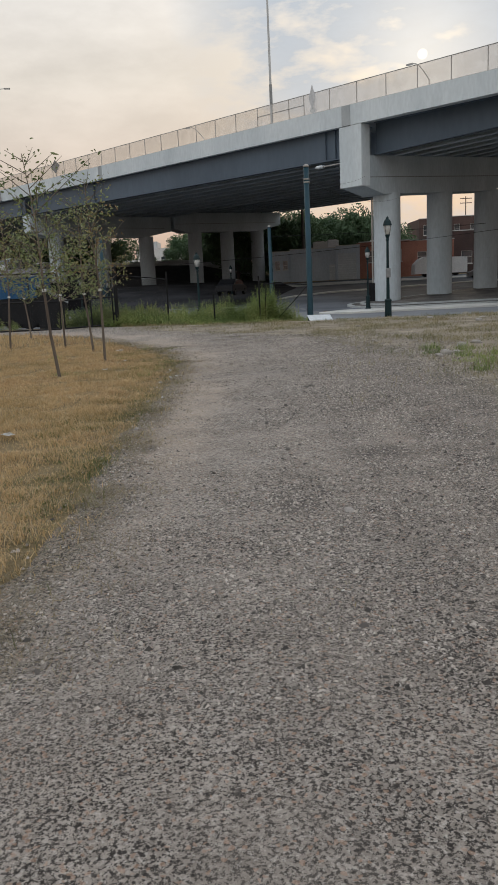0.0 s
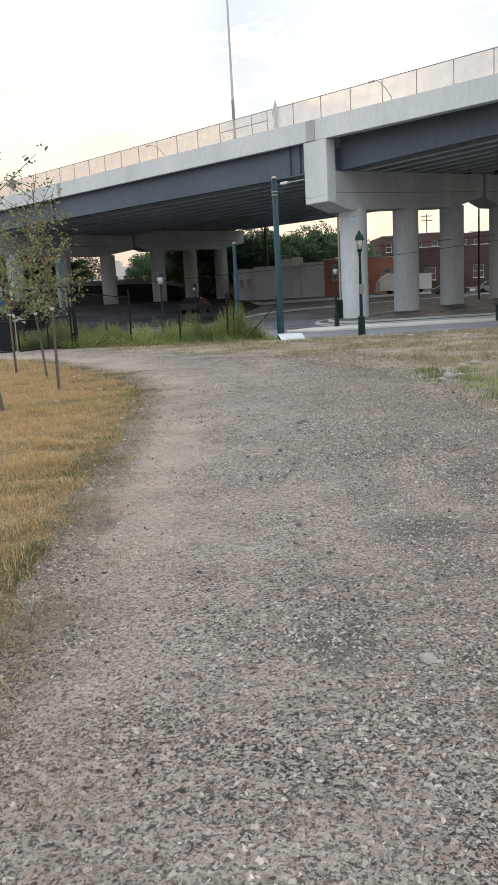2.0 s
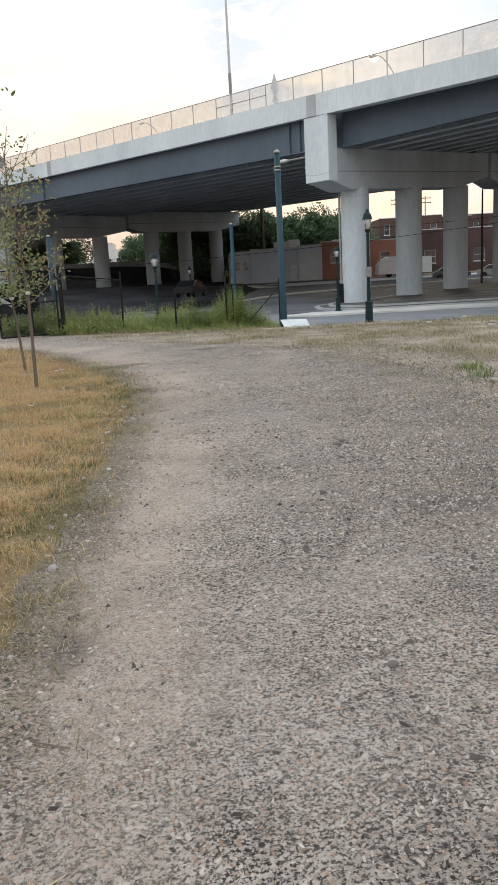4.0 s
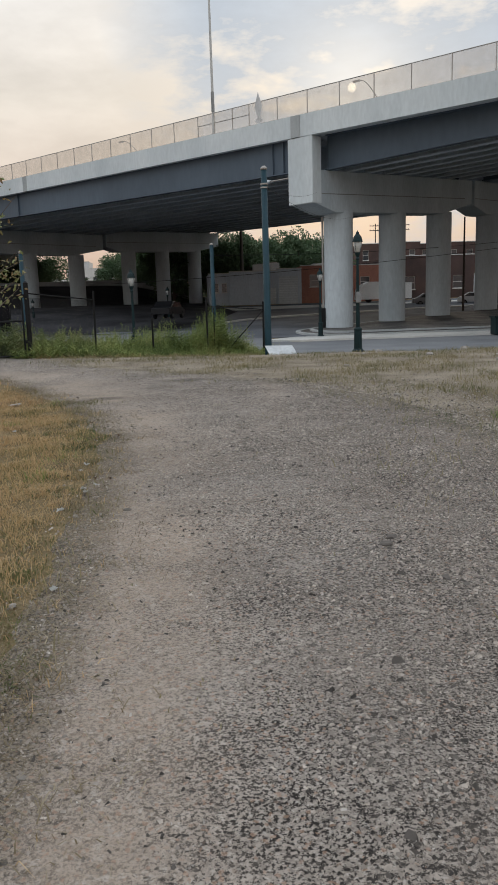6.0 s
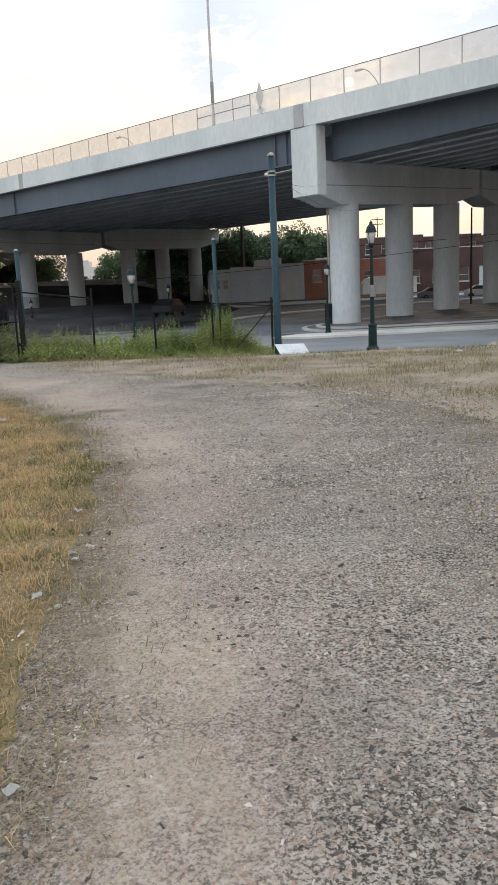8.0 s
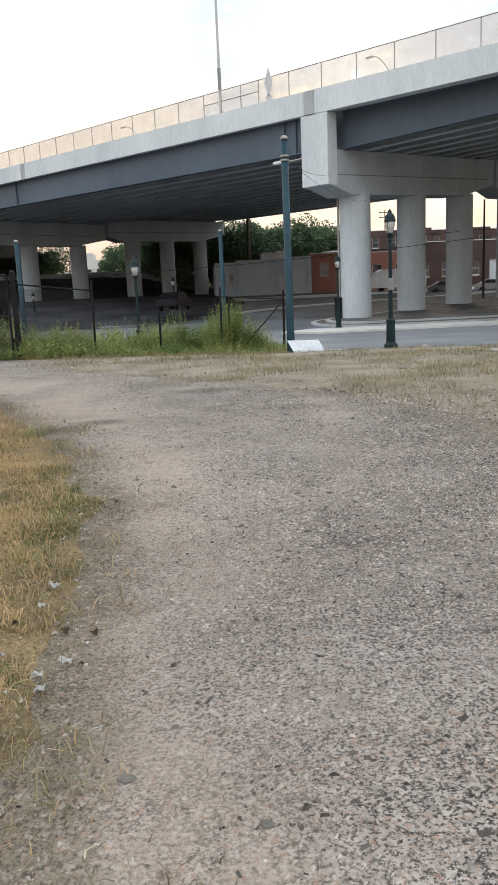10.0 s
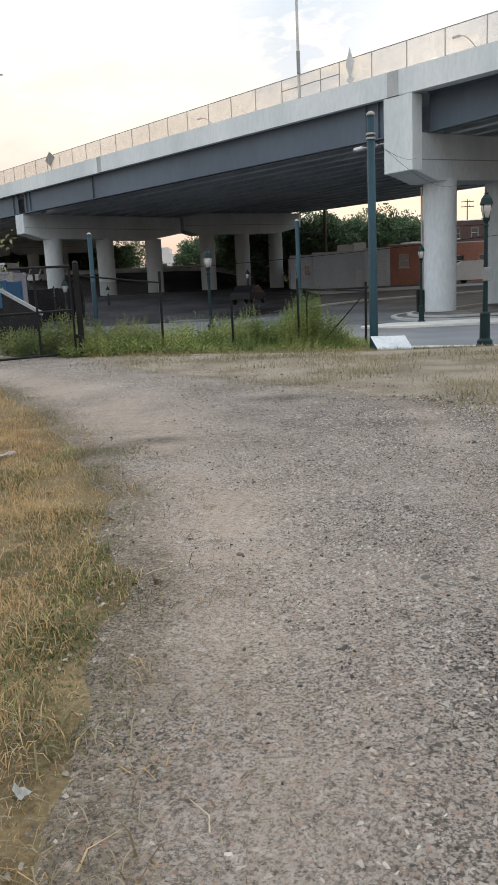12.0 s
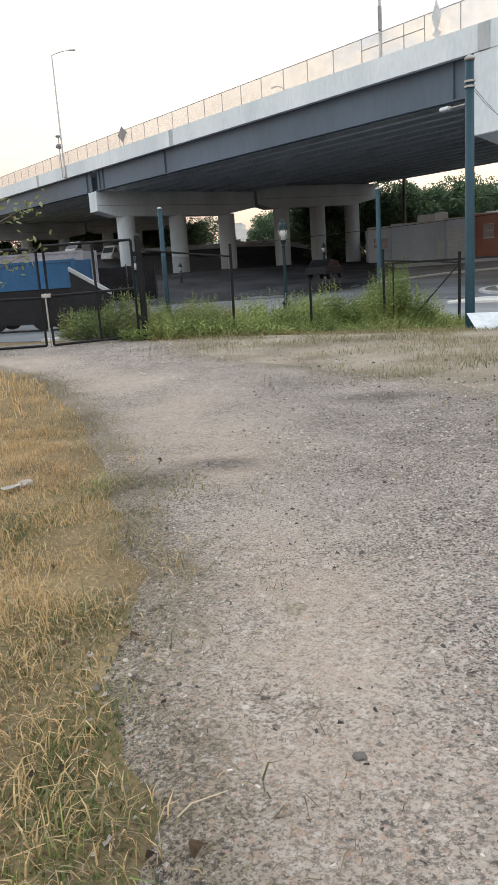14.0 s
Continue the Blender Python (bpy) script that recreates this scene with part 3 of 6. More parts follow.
draped("road_1", [((-90, 41), (-90, 76)), ((-30, 41.5), (-30, 76)), ((-8, 40), (-8, 75)), ((2, 37.6), (2, 68)), ((6, 35.9), (6, 51.6)), ((14, 32.3), (14, 51.3)), ((26, 27), (26, 50)), ((80, 4), (80, 45))], 0.03, M_ASPHALT, "grey asphalt street with faint patches", "road", 10)
draped("road_4", [((-11, 68), (-11, 100)), ((2.2, 56), (2.2, 104)), ((7.5, 56.2), (7.5, 105)), ((14, 55.2), (14, 107)), ((26, 54), (26, 107)), ((60, 50), (60, 110)), ((110, 46), (110, 125))], 0.02, M_ASPHALT2, "dark asphalt yard under and beyond the bridge", "road", 8)
draped("road_2", [((-5, 56), (7.6, 56.0)), ((-3.5, 62), (7.2, 62)), ((0, 70), (8.5, 70)), ((4, 78), (13, 76)), ((9, 86), (24, 80)), ((20, 95), (36, 86)), ((50, 110), (64, 99)), ((90, 130), (95, 118))], 0.035, M_ASPHALT2, "dark asphalt side road bending away under the bridge", "road", 8)
draped("road_3", [((2.5, 94), (2.5, 101.5)), ((12, 95), (12, 101.5)), ((40, 100.5), (40, 102.5)), ((70, 104), (70, 106.5))], 0.06, M_WALK, "pale concrete apron before the warehouses", "pavement", 5)
draped("pavement_1", [((-12, 40.2), (-12, 41.6)), ((-3, 38.0), (-3, 39.5)), ((2, 36.0), (2, 37.55)), ((6, 34.05), (6, 35.8)), ((14, 30.4), (14, 32.2)), ((26, 25), (26, 26.9)), ((80, 2), (80, 3.9))], 0.10, M_WALK, "pale concrete pavement along the street", "pavement", 8)
draped("pavement_2", [((4.6, 52.6), (4.6, 53.2)), ((6.5, 51.9), (6.5, 54.6)), ((14, 51.4), (14, 54.0)), ((26, 50.1), (26, 52.6)), ((80, 45.1), (80, 47.4))], 0.13, M_WALK, "pale concrete pavement across the street", "pavement", 8)
draped("median_strip", [((2.6, 73.5), (2.6, 74.3)), ((8, 78.5), (8, 79.7)), ((20, 83.8), (20, 85.0)), ((34, 88.5), (34, 90.0)), ((60, 99.0), (60, 100.6))], 0.14, M_WALK, "narrow pale concrete strip between two lanes", "pavement", 6)
# bank under the bridge, shade put into its colour, rising behind the far pier
def bank_rim(y):
    return lerp_table([(74, 0.4), (78, 2.6), (92, 5.5), (104, 4.5), (136, 3.0)], y)


def bank(x, y):
    rim = min(1.0, (y - 74) / 14) * max(0.0, min(1.0, (bank_rim(y) - x) / (bank_rim(y) + 62) * 5))
    u = (Vector((x, y, 0)) - BO).dot(BU)
    climb = max(0.0, min(1.0, (u - 57) / 13))
    low = height(x, y) + 0.05 + 0.35 * rim * min(1.0, max(0.0, (150 - y) / 40)) + 0.08 * rim * noise.noise(Vector((x * 0.3, y * 0.3, 0)))
    return low + 3.0 * climb * climb * (3 - 2 * climb) * max(0.0, min(1.0, (bank_rim(y) + 1.5 - x) / 7))


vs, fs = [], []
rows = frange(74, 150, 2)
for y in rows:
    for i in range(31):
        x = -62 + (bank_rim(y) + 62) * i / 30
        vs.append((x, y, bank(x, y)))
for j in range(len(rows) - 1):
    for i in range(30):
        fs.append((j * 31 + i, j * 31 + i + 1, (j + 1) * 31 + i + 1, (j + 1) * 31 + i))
tagged(sheet("embankment_ground", vs, fs, M_SHADEDSOIL, smooth=True), "bare earth bank with the bridge shade put into its dark colour", "ground", kind="structure")


def island_outline(k, r0):
    """Rounded nose, then two long sides that run back beside the columns."""
    pts = []
    for i in range(13):
        a = math.pi * (0.5 + i / 12)
        pts.append(Vector((10.8 + (3.5 - r0) * math.cos(a) * 1.0, 59.2 + (4.3 - r0) * math.sin(a), 0)))
    nose = pts
    tail = [Vector((26, 54.6 + r0, 0)), Vector((52, 52.5 + r0, 0)), Vector((56, 84 - r0, 0)), Vector((34, 80.5 - r0, 0)), Vector((20, 72.0 - r0, 0))]
    return nose + tail


bm = bmesh.new()
outer, inner = island_outline(0, 0.0), island_outline(0, 0.35)
top = 0.16
loft(bm, [[Vector((p.x, p.y, height(p.x, p.y) - 0.1)) for p in outer], [Vector((p.x, p.y, height(p.x, p.y) + top)) for p in outer], [Vector((p.x, p.y, height(p.x, p.y) + top)) for p in inner]], caps=False)
tagged(part("kerb", bm, M_JOINTBLOCK), "pale concrete kerb round the column island", "kerb", kind="structure")
bm = bmesh.new()
ring_out, ring_in = island_outline(0, 1.0), island_outline(0, 1.28)
loft(bm, [[Vector((p.x, p.y, height(p.x, p.y) + z)) for p in ring] for ring, z in ((ring_out, 0.0), (ring_out, 0.3), (ring_in, 0.3), (ring_in, 0.0))], caps=False)
tagged(part("kerb", bm, M_JOINTBLOCK), "weathered inner kerb ring round the column bed", "kerb", kind="structure")
bm = bmesh.new()
loft(bm, [[Vector((p.x, p.y, height(p.x, p.y) + top - 0.03)) for p in inner], [Vector((p.x + (20 - p.x) * 0.12, p.y + (66 - p.y) * 0.12, height(p.x, p.y) + top + 0.12)) for p in inner]], caps=False)
me_cap = [v for v in bm.verts][len(inner):]
bm.faces.new(me_cap)
tagged(part("island_ground", bm, mat("island_stone", (0.07, 0.068, 0.065), (0.17, 0.16, 0.15), 0.7, 7, 0.95, bump=0.6, grime=0.4, depth=0.1)), "dark stony bed round the bridge columns", "ground", kind="structure")

# Teal poles
def teal_pole(x, y, z0, top, r, label, bands=True):
    th = thing("signal_pole", (x, y, z0), label, "pole", "teal poles")
    bm = bmesh.new()
    turned(bm, [(r * 1.05, -0.4), (r, 0.3), (r * 0.86, top - z0 - 0.12)], 16)
    part("shaft", bm, M_TEAL, th, smooth=True)
    bm = bmesh.new()
    turned(bm, [(r * 0.95, top - z0 - 0.12), (r * 1.0, top - z0 - 0.06), (r * 0.5, top - z0), (0.01, top - z0 + 0.02)], 16)
    part("cap", bm, M_GALV, th, smooth=True)
    if bands:
        for dz in (0.62, 0.74):
            bm = bmesh.new()
            turned(bm, [(r * 1.0, top - z0 - dz), (r * 1.08, top - z0 - dz + 0.005), (r * 1.08, top - z0 - dz + 0.05), (r * 1.0, top - z0 - dz + 0.055)], 16)
            part("band", bm, M_GALV, th, "bright metal clamp band")
    return th


teal_pole(2.50, 33.3, height(2.50, 33.3), 6.09, 0.126, "tall teal-painted steel pole with metal clamp bands")
teal_pole(1.56, 58.88, height(1.56, 58.9), 5.49, 0.15, "teal steel pole standing beside the road under the bridge", False)
teal_pole(-10.53, 55.66, height(-10.5, 55.7), 5.07, 0.15, "teal steel pole in the shade behind the fence", False)


# Bridge fence, masts and signs
rail_fence = thing("bridge_fence", bp(0, 0, TOP), "tall wire-mesh safety fence along the bridge parapet", "fence")
base_m = Matrix.Translation(-bp(0, 0, TOP))


def fpart(name, bm, material, label=""):
    bm.transform(base_m)
    return part(name, bm, material, rail_fence, label)


F_U = [2.2 - 2.64 * k for k in range(22, -1, -1)] + [4.86, 6.52] + [10.2 + 2.755 * k for k in range(48)]
for u in F_U:
    bm = bmesh.new()
    tube(bm, bp(u, -0.05, TOP + rise(u) - 0.02), bp(u, -0.05, TOP + rise(u) + 1.52), 0.035, 6)
    fpart("post", bm, M_GALV)
for a, b in zip(F_U, F_U[1:]):
    bm = bmesh.new()
    loft(bm, [[bp(u, v, TOP + rise(u) + z) for v, z in ((-0.055, 0.06), (-0.045, 0.06), (-0.045, 1.47), (-0.055, 1.47))] for u in (a + 0.04, b - 0.04)])
    fpart("mesh_panel", bm, M_FENCEMESH)
for dz, r in ((1.5, 0.03), (0.05, 0.022)):
    bm = bmesh.new()
    for a, b in zip(F_U, F_U[1:]):
        tube(bm, bp(a, -0.05, TOP + rise(a) + dz), bp(b, -0.05, TOP + rise(b) + dz), r, 6)
    fpart("rail", bm, M_GALV)
for a, b in ((10.2, 6.52), (6.52, 4.86)):
    bm = bmesh.new()
    tube(bm, bp(a, -0.08, TOP + rise(a) + 0.8), bp(b, -0.08, TOP + rise(b) + 0.8), 0.03, 6)
    fpart("mid_rail", bm, M_GALV)


def bridge_mast(u, v, z0, h, arm, label, thick=0.11, box_at=None, crook=1.9):
    th = thing("light_mast", bp(u, v, z0), label, "street light", "bridge light masts")
    bm = bmesh.new()
    turned(bm, [(thick * 1.5, 0), (thick * 1.5, 0.12), (thick, 0.14), (thick * 0.6, h)], 10)
    part("shaft", bm, M_GALV, th, smooth=True)
    if box_at:
        bm = bmesh.new()
        turned(bm, [(thick * 1.15, box_at[0]), (thick * 1.15, box_at[1])], 10)
        part("sleeve", bm, M_JOINT, th)
    if arm:
        d = BU * arm if isinstance(arm, (int, float)) else Vector(arm)
        pts = [Vector((0, 0, h - 0.05)) + d * s + Vector((0, 0, crook * math.sin(s * 1.5))) for s in (0, 0.15, 0.35, 0.6, 0.8, 1.0)]
        bm = bmesh.new()
        for a, b in zip(pts, pts[1:]):
            tube(bm, a, b, 0.05, 6)
        part("arm", bm, M_GALV, th)
        bm = bmesh.new()
        q = d.normalized().to_track_quat("X", "Z").to_matrix().to_4x4()
        s = 1
        box(bm, 0.0 if s > 0 else -0.8, 0.8 if s > 0 else 0.0, -0.16, 0.16, -0.07, 0.09, Matrix.Translation(pts[-1]) @ q, 0.05)
        part("lamp_head", bm, M_GALV, th)
    return th


bridge_mast(8.5, -0.05, 13.74, 13.8, 0, "tall grey steel light mast bolted to the parapet", 0.105, (1.6, 3.0))
bridge_mast(60.4, -0.42, 13.38, 13.35, (1.9, 0.4, 0), "tall grey light mast with a short arm", 0.12, crook=0.45)
bridge_mast(9.05, 21.8, 14.08, 5.9, 1.9, "light mast with short curved arm on the far parapet", 0.08)
bridge_mast(44.8, 21.8, 14.58, 5.8, 3.0, "light mast with curved arm on the far parapet", 0.08)
bridge_mast(-8.0, 21.8, 13.58, 5.5, 1.9, "light mast with short curved arm on the far parapet", 0.08)


def diamond_sign(u, z, w, h, label, plates, back_paint):
    th = thing("road_sign", bp(u, -0.1, TOP + rise(u)), label, "road sign")
    bm = bmesh.new()
    tube(bm, Vector((0, 0, -0.1)), Vector((0, 0, z + h * 0.4)), 0.035, 6)
    part("post", bm, M_GALV, th)
    for dz, ww, hh in plates:
        bm = bmesh.new()
        c = Vector((0, 0, z + dz)) - BN * 0.06
        ring = [c + BU * ww, c + Vector((0, 0, hh)), c - BU * ww, c - Vector((0, 0, hh))]
        loft(bm, [ring, [p - BN * 0.02 for p in ring]])
        part("plate", bm, back_paint, th, "bare aluminium back of the sign plate")
    return th


diamond_sign(45.1, 1.15, 0.8, 0.8, "diamond road sign seen from its bare back", [(0.0, 1.05, 0.75)], mat("sign_back", (0.17, 0.17, 0.17), (0.26, 0.26, 0.25), 2, 10, 0.5, metal=0.4, bump=0))
diamond_sign(3.85, 0.9, 0.5, 0.8, "narrow diamond road sign seen from its back", [(0.25, 0.36, 0.95), (-0.65, 0.34, 0.28)], mat("bright_sign_back", (0.5, 0.5, 0.5), (0.62, 0.61, 0.6), 2, 10, 0.6, metal=0.1, bump=0))
flood = thing("flood_light", bp(1.2, -0.1, 9.73), "pale floodlight on an arm from the pier end wall", "lamp")
bm = bmesh.new()
tube(bm, (0, 0, 0), tuple(BU * 1.9), 0.05, 8)
part("arm", bm, M_GALV, flood)
bm = bmesh.new()
q = Matrix.Translation(BU * 1.9) @ BU.to_track_quat("X", "Z").to_matrix().to_4x4()
box(bm, -0.15, 0.55, -0.2, 0.2, -0.09, 0.12, q, 0.06)
part("lamp_head", bm, M_CONC, flood, "white lamp housing")


# Heritage street lamps
def street_lamp(x, y, z0, h, label, box_on=False):
    th = thing("street_lamp", (x, y, z0), label, "street lamp", "heritage street lamps")
    bm = bmesh.new()
    turned(bm, [(0.27, -0.15), (0.27, 0.08), (0.24, 0.1), (0.23, 0.2), (0.16, 0.28), (0.145, 0.95), (0.16, 0.98), (0.16, 1.03), (0.1, 1.08)], 16)
    part("base", bm, M_LAMPGREEN, th, "flared cast-iron base")
    bm = bmesh.new()
    n, rings = 16, []
    for z, r in ((1.02, 0.078), (h - 1.02, 0.05)):
        rings.append([Vector((r * (1 if i % 2 else 0.86) * math.cos(2 * math.pi * i / n), r * (1 if i % 2 else 0.86) * math.sin(2 * math.pi * i / n), z)) for i in range(n)])
    loft(bm, rings)
    part("shaft", bm, M_LAMPGREEN, th, "fluted dark green shaft")
    bm = bmesh.new()
    turned(bm, [(0.045, h - 1.08), (0.08, h - 1.02), (0.05, h - 0.96), (0.1, h - 0.86), (0.11, h - 0.8)], 14)
    lantern = part("lantern_holder", bm, M_LAMPGREEN, th)
    bm = bmesh.new()
    turned(bm, [(0.1, h - 0.8), (0.165, h - 0.52), (0.155, h - 0.4)], 14)
    part("globe", bm, M_GLOBE, th, "frosted pale lantern glass", True)
    bm = bmesh.new()
    turned(bm, [(0.2, h - 0.42), (0.19, h - 0.38), (0.15, h - 0.24), (0.08, h - 0.15), (0.06, h - 0.13), (0.065, h - 0.09), (0.02, h - 0.04), (0.005, h)], 14)
    part("roof", bm, M_LAMPGREEN, th, "dark domed lantern cap with finial")
    for i in range(4):
        a = math.pi / 4 + math.pi / 2 * i
        bm = bmesh.new()
        tube(bm, (0.105 * math.cos(a), 0.105 * math.sin(a), h - 0.8), (0.175 * math.cos(a), 0.175 * math.sin(a), h - 0.42), 0.01, 5)
        part("cage_bar", bm, M_LAMPGREEN, lantern)
    if box_on:
        bm = bmesh.new()
        box(bm, -0.1, 0.1, -0.15, -0.06, 2.0, 2.4, None, 0.015)
        part("control_box", bm, M_JOINT, th, "small grey box strapped to the shaft")
    return th


street_lamp(6.05, 34.4, -0.68, 4.64, "dark green heritage street lamp on the near pavement", True)
street_lamp(8.18, 54.4, -0.98, 4.46, "dark green heritage street lamp across the street")
street_lamp(-2.88, 42.2, -0.95, 4.12, "dark heritage street lamp behind the fence")
street_lamp(-12.3, 56.0, -0.85, 3.45, "dark heritage street lamp under the bridge")
street_lamp(-16.2, 88.0, 0.2, 2.35, "dark heritage street lamp far under the bridge")
street_lamp(-2.0, 80.0, 0.5, 2.75, "dark heritage street lamp far under the bridge")

# Black chain-link fence and gate
GP, GE = Vector((-5.13, 29.15, 0)), Vector((2.56, 35.57, 0))
FD = (GE - GP).normalized()
fence = thing("chain_link_fence", GP, "black chain-link fence with leaning top rail in tall weeds", "fence")


def fence_base(d):
    return lerp_table([(0, 0.02), (2.3, -0.12), (5, -0.3), (7.1, -0.42), (10.1, -0.62)], d)


F_TOP = [(0, 2.1), (2.3, 1.97), (4.6, 1.78), (7.1, 1.66), (10.02, 1.48)]
F_D = [2.3, 4.62, 7.1, 10.02]
for d in F_D:
    bm = bmesh.new()
    lean = Vector((random.uniform(-0.04, 0.04), random.uniform(-0.03, 0.03), 0))
    tube(bm, FD * d + Vector((0, 0, fence_base(d) - 0.3)), FD * d + lean + Vector((0, 0, lerp_table(F_TOP, d) - (0.75 if d == 4.62 else 0))), 0.035 if d < 10 else 0.045, 8)
    part("post", bm, M_BLACK, fence)
for a, b, dz in ((0, 2.3, -0.28), (7.1, 10.02, -0.3)):
    bm = bmesh.new()
    tube(bm, FD * a + Vector((0, 0, lerp_table(F_TOP, a) + dz + (0.1 if a == 0 else 0))), FD * b + Vector((0, 0, lerp_table(F_TOP, b) + dz)), 0.022, 6)
    part("top_rail", bm, M_BLACK, fence)
bm = bmesh.new()
tube(bm, FD * 8.2 + Vector((0, 0, -0.2)), FD * 9.98 + Vector((0, 0, 1.1)), 0.022, 6)
part("brace", bm, M_BLACK, fence)
bm = bmesh.new()
tube(bm, FD * 7.45 + Vector((0, 0, -0.4)), FD * 7.45 + Vector((0, 0, 1.3)), 0.022, 6)
part("brace", bm, M_BLACK, fence)
for a, b in ((0, 2.3),):
    bm = bmesh.new()
    q = FD.cross(Vector((0, 0, 1))) * 0.004
    loft(bm, [[FD * d + s * q + Vector((0, 0, z)) for s, z in ((-1, fence_base(d)), (1, fence_base(d)), (1, lerp_table(F_TOP, d) - 0.3), (-1, lerp_table(F_TOP, d) - 0.3))] for d in (a + 0.05, b - 0.04)])
    part("mesh_panel", bm, M_LINK, fence)
gpost = thing("gate_post", GP, "thick black steel gate post at the drive entrance", "gate post")
bm = bmesh.new()
turned(bm, [(0.075, -0.3), (0.07, 2.2), (0.075, 2.22), (0.03, 2.27)], 12)
part("shaft", bm, M_BLACK, gpost, smooth=False)
for z in (0.45, 1.8):
    bm = bmesh.new()
    box(bm, -0.13, 0.0, -0.05, 0.05, z, z + 0.1, None, 0.01)
    part("hinge", bm, M_BLACK, gpost)


def gate_leaf(a, b, label, z0=(0.1, 0.06), h=2.05, thick=0.028):
    """One wide gate leaf: tube frame, mid rail, upright and wire mesh."""
    a, b = Vector(a), Vector(b)
    th = thing("gate_leaf", a, label, "gate", "drive gate")
    d = b - a

    def at(s, z):
        return d * s + Vector((0, 0, z0[0] + (z0[1] - z0[0]) * s + z))
    for name, p, q in (("stile", at(0, 0), at(0, h)), ("stile", at(1, 0), at(1, h)), ("frame_rail", at(0, 0), at(1, 0)), ("frame_rail", at(0, h), at(1, h)), ("frame_rail", at(0, h * 0.5), at(1, h * 0.5)), ("upright", at(0.45, 0), at(0.45, h))):
        bm = bmesh.new()
        tube(bm, p, q, thick, 8)
        part(name, bm, M_BLACK, th)
    bm = bmesh.new()
    q = d.cross(Vector((0, 0, 1))).normalized() * 0.004
    loft(bm, [[at(s, z) + k * q for k, z in ((-1, 0.03), (1, 0.03), (1, h - 0.03), (-1, h - 0.03))] for s in (0.01, 0.99)])
    part("mesh_panel", bm, M_LINK, th)
    return th


leaf = gate_leaf((-5.27, 29.1, 0), (-6.95, 28.35, 0), "black chain-link gate leaf standing shut over the drive")
gate_leaf((-7.09, 28.3, 0), (-9.2, 27.4, 0), "black chain-link gate leaf reaching out of view", (0.06, 0.1), 2.0)
bm = bmesh.new()
tube(bm, Vector((-1.73, -0.78, -0.1)), Vector((-1.73, -0.78, 1.15)), 0.018, 6)
part("drop_rod", bm, M_GALV, leaf, "bare metal drop rod and latch")
bm = bmesh.new()
box(bm, -1.84, -1.62, -0.82, -0.72, 1.06, 1.14, None, 0.01)
part("latch", bm, M_GALV, leaf)

# White board leaning at the foot of the pole
board = thing("white_board", (2.9, 32.2, -0.45), "white weathered board leaning askew in the weeds", "board")
bm = bmesh.new()
pts = [Vector((-0.36, -0.3, -0.2)), Vector((0.6, -0.36, -0.2)), Vector((0.36, 0.3, 0.36)), Vector((-0.62, 0.3, 0.38))]
nrm = (pts[1] - pts[0]).cross(pts[3] - pts[0]).normalized() * 0.02
loft(bm, [pts, [p + nrm for p in pts]])
bmesh.ops.bevel(bm, geom=bm.edges[:], offset=0.006, segments=1, affect="EDGES")
part("panel", bm, M_WHITE, board)

# Cables
def cable(a, b, sag, label, r=0.012):
    a, b = Vector(a), Vector(b)
    bm = bmesh.new()
    pts = [a.lerp(b, i / 14) - Vector((0, 0, sag * 4 * (i / 14) * (1 - i / 14))) for i in range(15)]
    flat = (b - a).cross(Vector((0, 0, 1))).normalized()
    loft(bm, [[p + (flat * math.cos(t) + Vector((0, 0, 1)) * math.sin(t)) * r for t in (0, 1.26, 2.51, 3.77, 5.03)] for p in pts])
    tagged(part("cable", bm, M_BLACK), label, "cable")


cable((2.58, 33.3, 5.38), (11.4, 59.8, 7.1), 0.5, "thin black cable slung from the teal pole", 0.006)
cable((2.58, 33.3, 5.32), (9.3, 60.6, 9.0), 0.3, "thin black cable slung from the teal pole", 0.006)
cable((1.56, 58.88, 4.7), (40, 80, 7.5), 0.6, "thin black overhead cable behind the columns", 0.02)
cable((-6, 66, 3.2), (30, 62, 5.6), 0.4, "thin black overhead cable behind the columns", 0.018)
pipe = thing("conduit_pipe", (9.64, 61.35, -0.6), "grey conduit pipe with dark box beside a column", "pipe")
bm = bmesh.new()
tube(bm, (0, 0, 0), (0, 0, 7.9), 0.07, 8)
part("pipe", bm, M_GALV, pipe)
bm = bmesh.new()
box(bm, -0.35, 0.12, -0.3, 0.1, 0.0, 1.5, None, 0.03)
part("switch_box", bm, M_BLACK, pipe, "black metal box")
cabinet = thing("utility_cabinet", (18.9, 50.6, -0.88), "dark green roadside utility cabinet on the far kerb", "cabinet")
bm = bmesh.new()
box(bm, -0.9, 0.9, -0.4, 0.4, 0.0, 1.0, None, 0.03)
part("body", bm, M_LAMPGREEN, cabinet)
bm = bmesh.new()
box(bm, -0.98, 0.98, -0.46, 0.46, 1.0, 1.08, None, 0.02)
part("lid", bm, M_LAMPGREEN, cabinet)
for s in (-0.45, 0.45):
    bm = bmesh.new()
    box(bm, s - 0.36, s + 0.36, -0.43, -0.4, 0.1, 0.92, None, 0.008)
    part("door", bm, M_LAMPGREEN, cabinet)


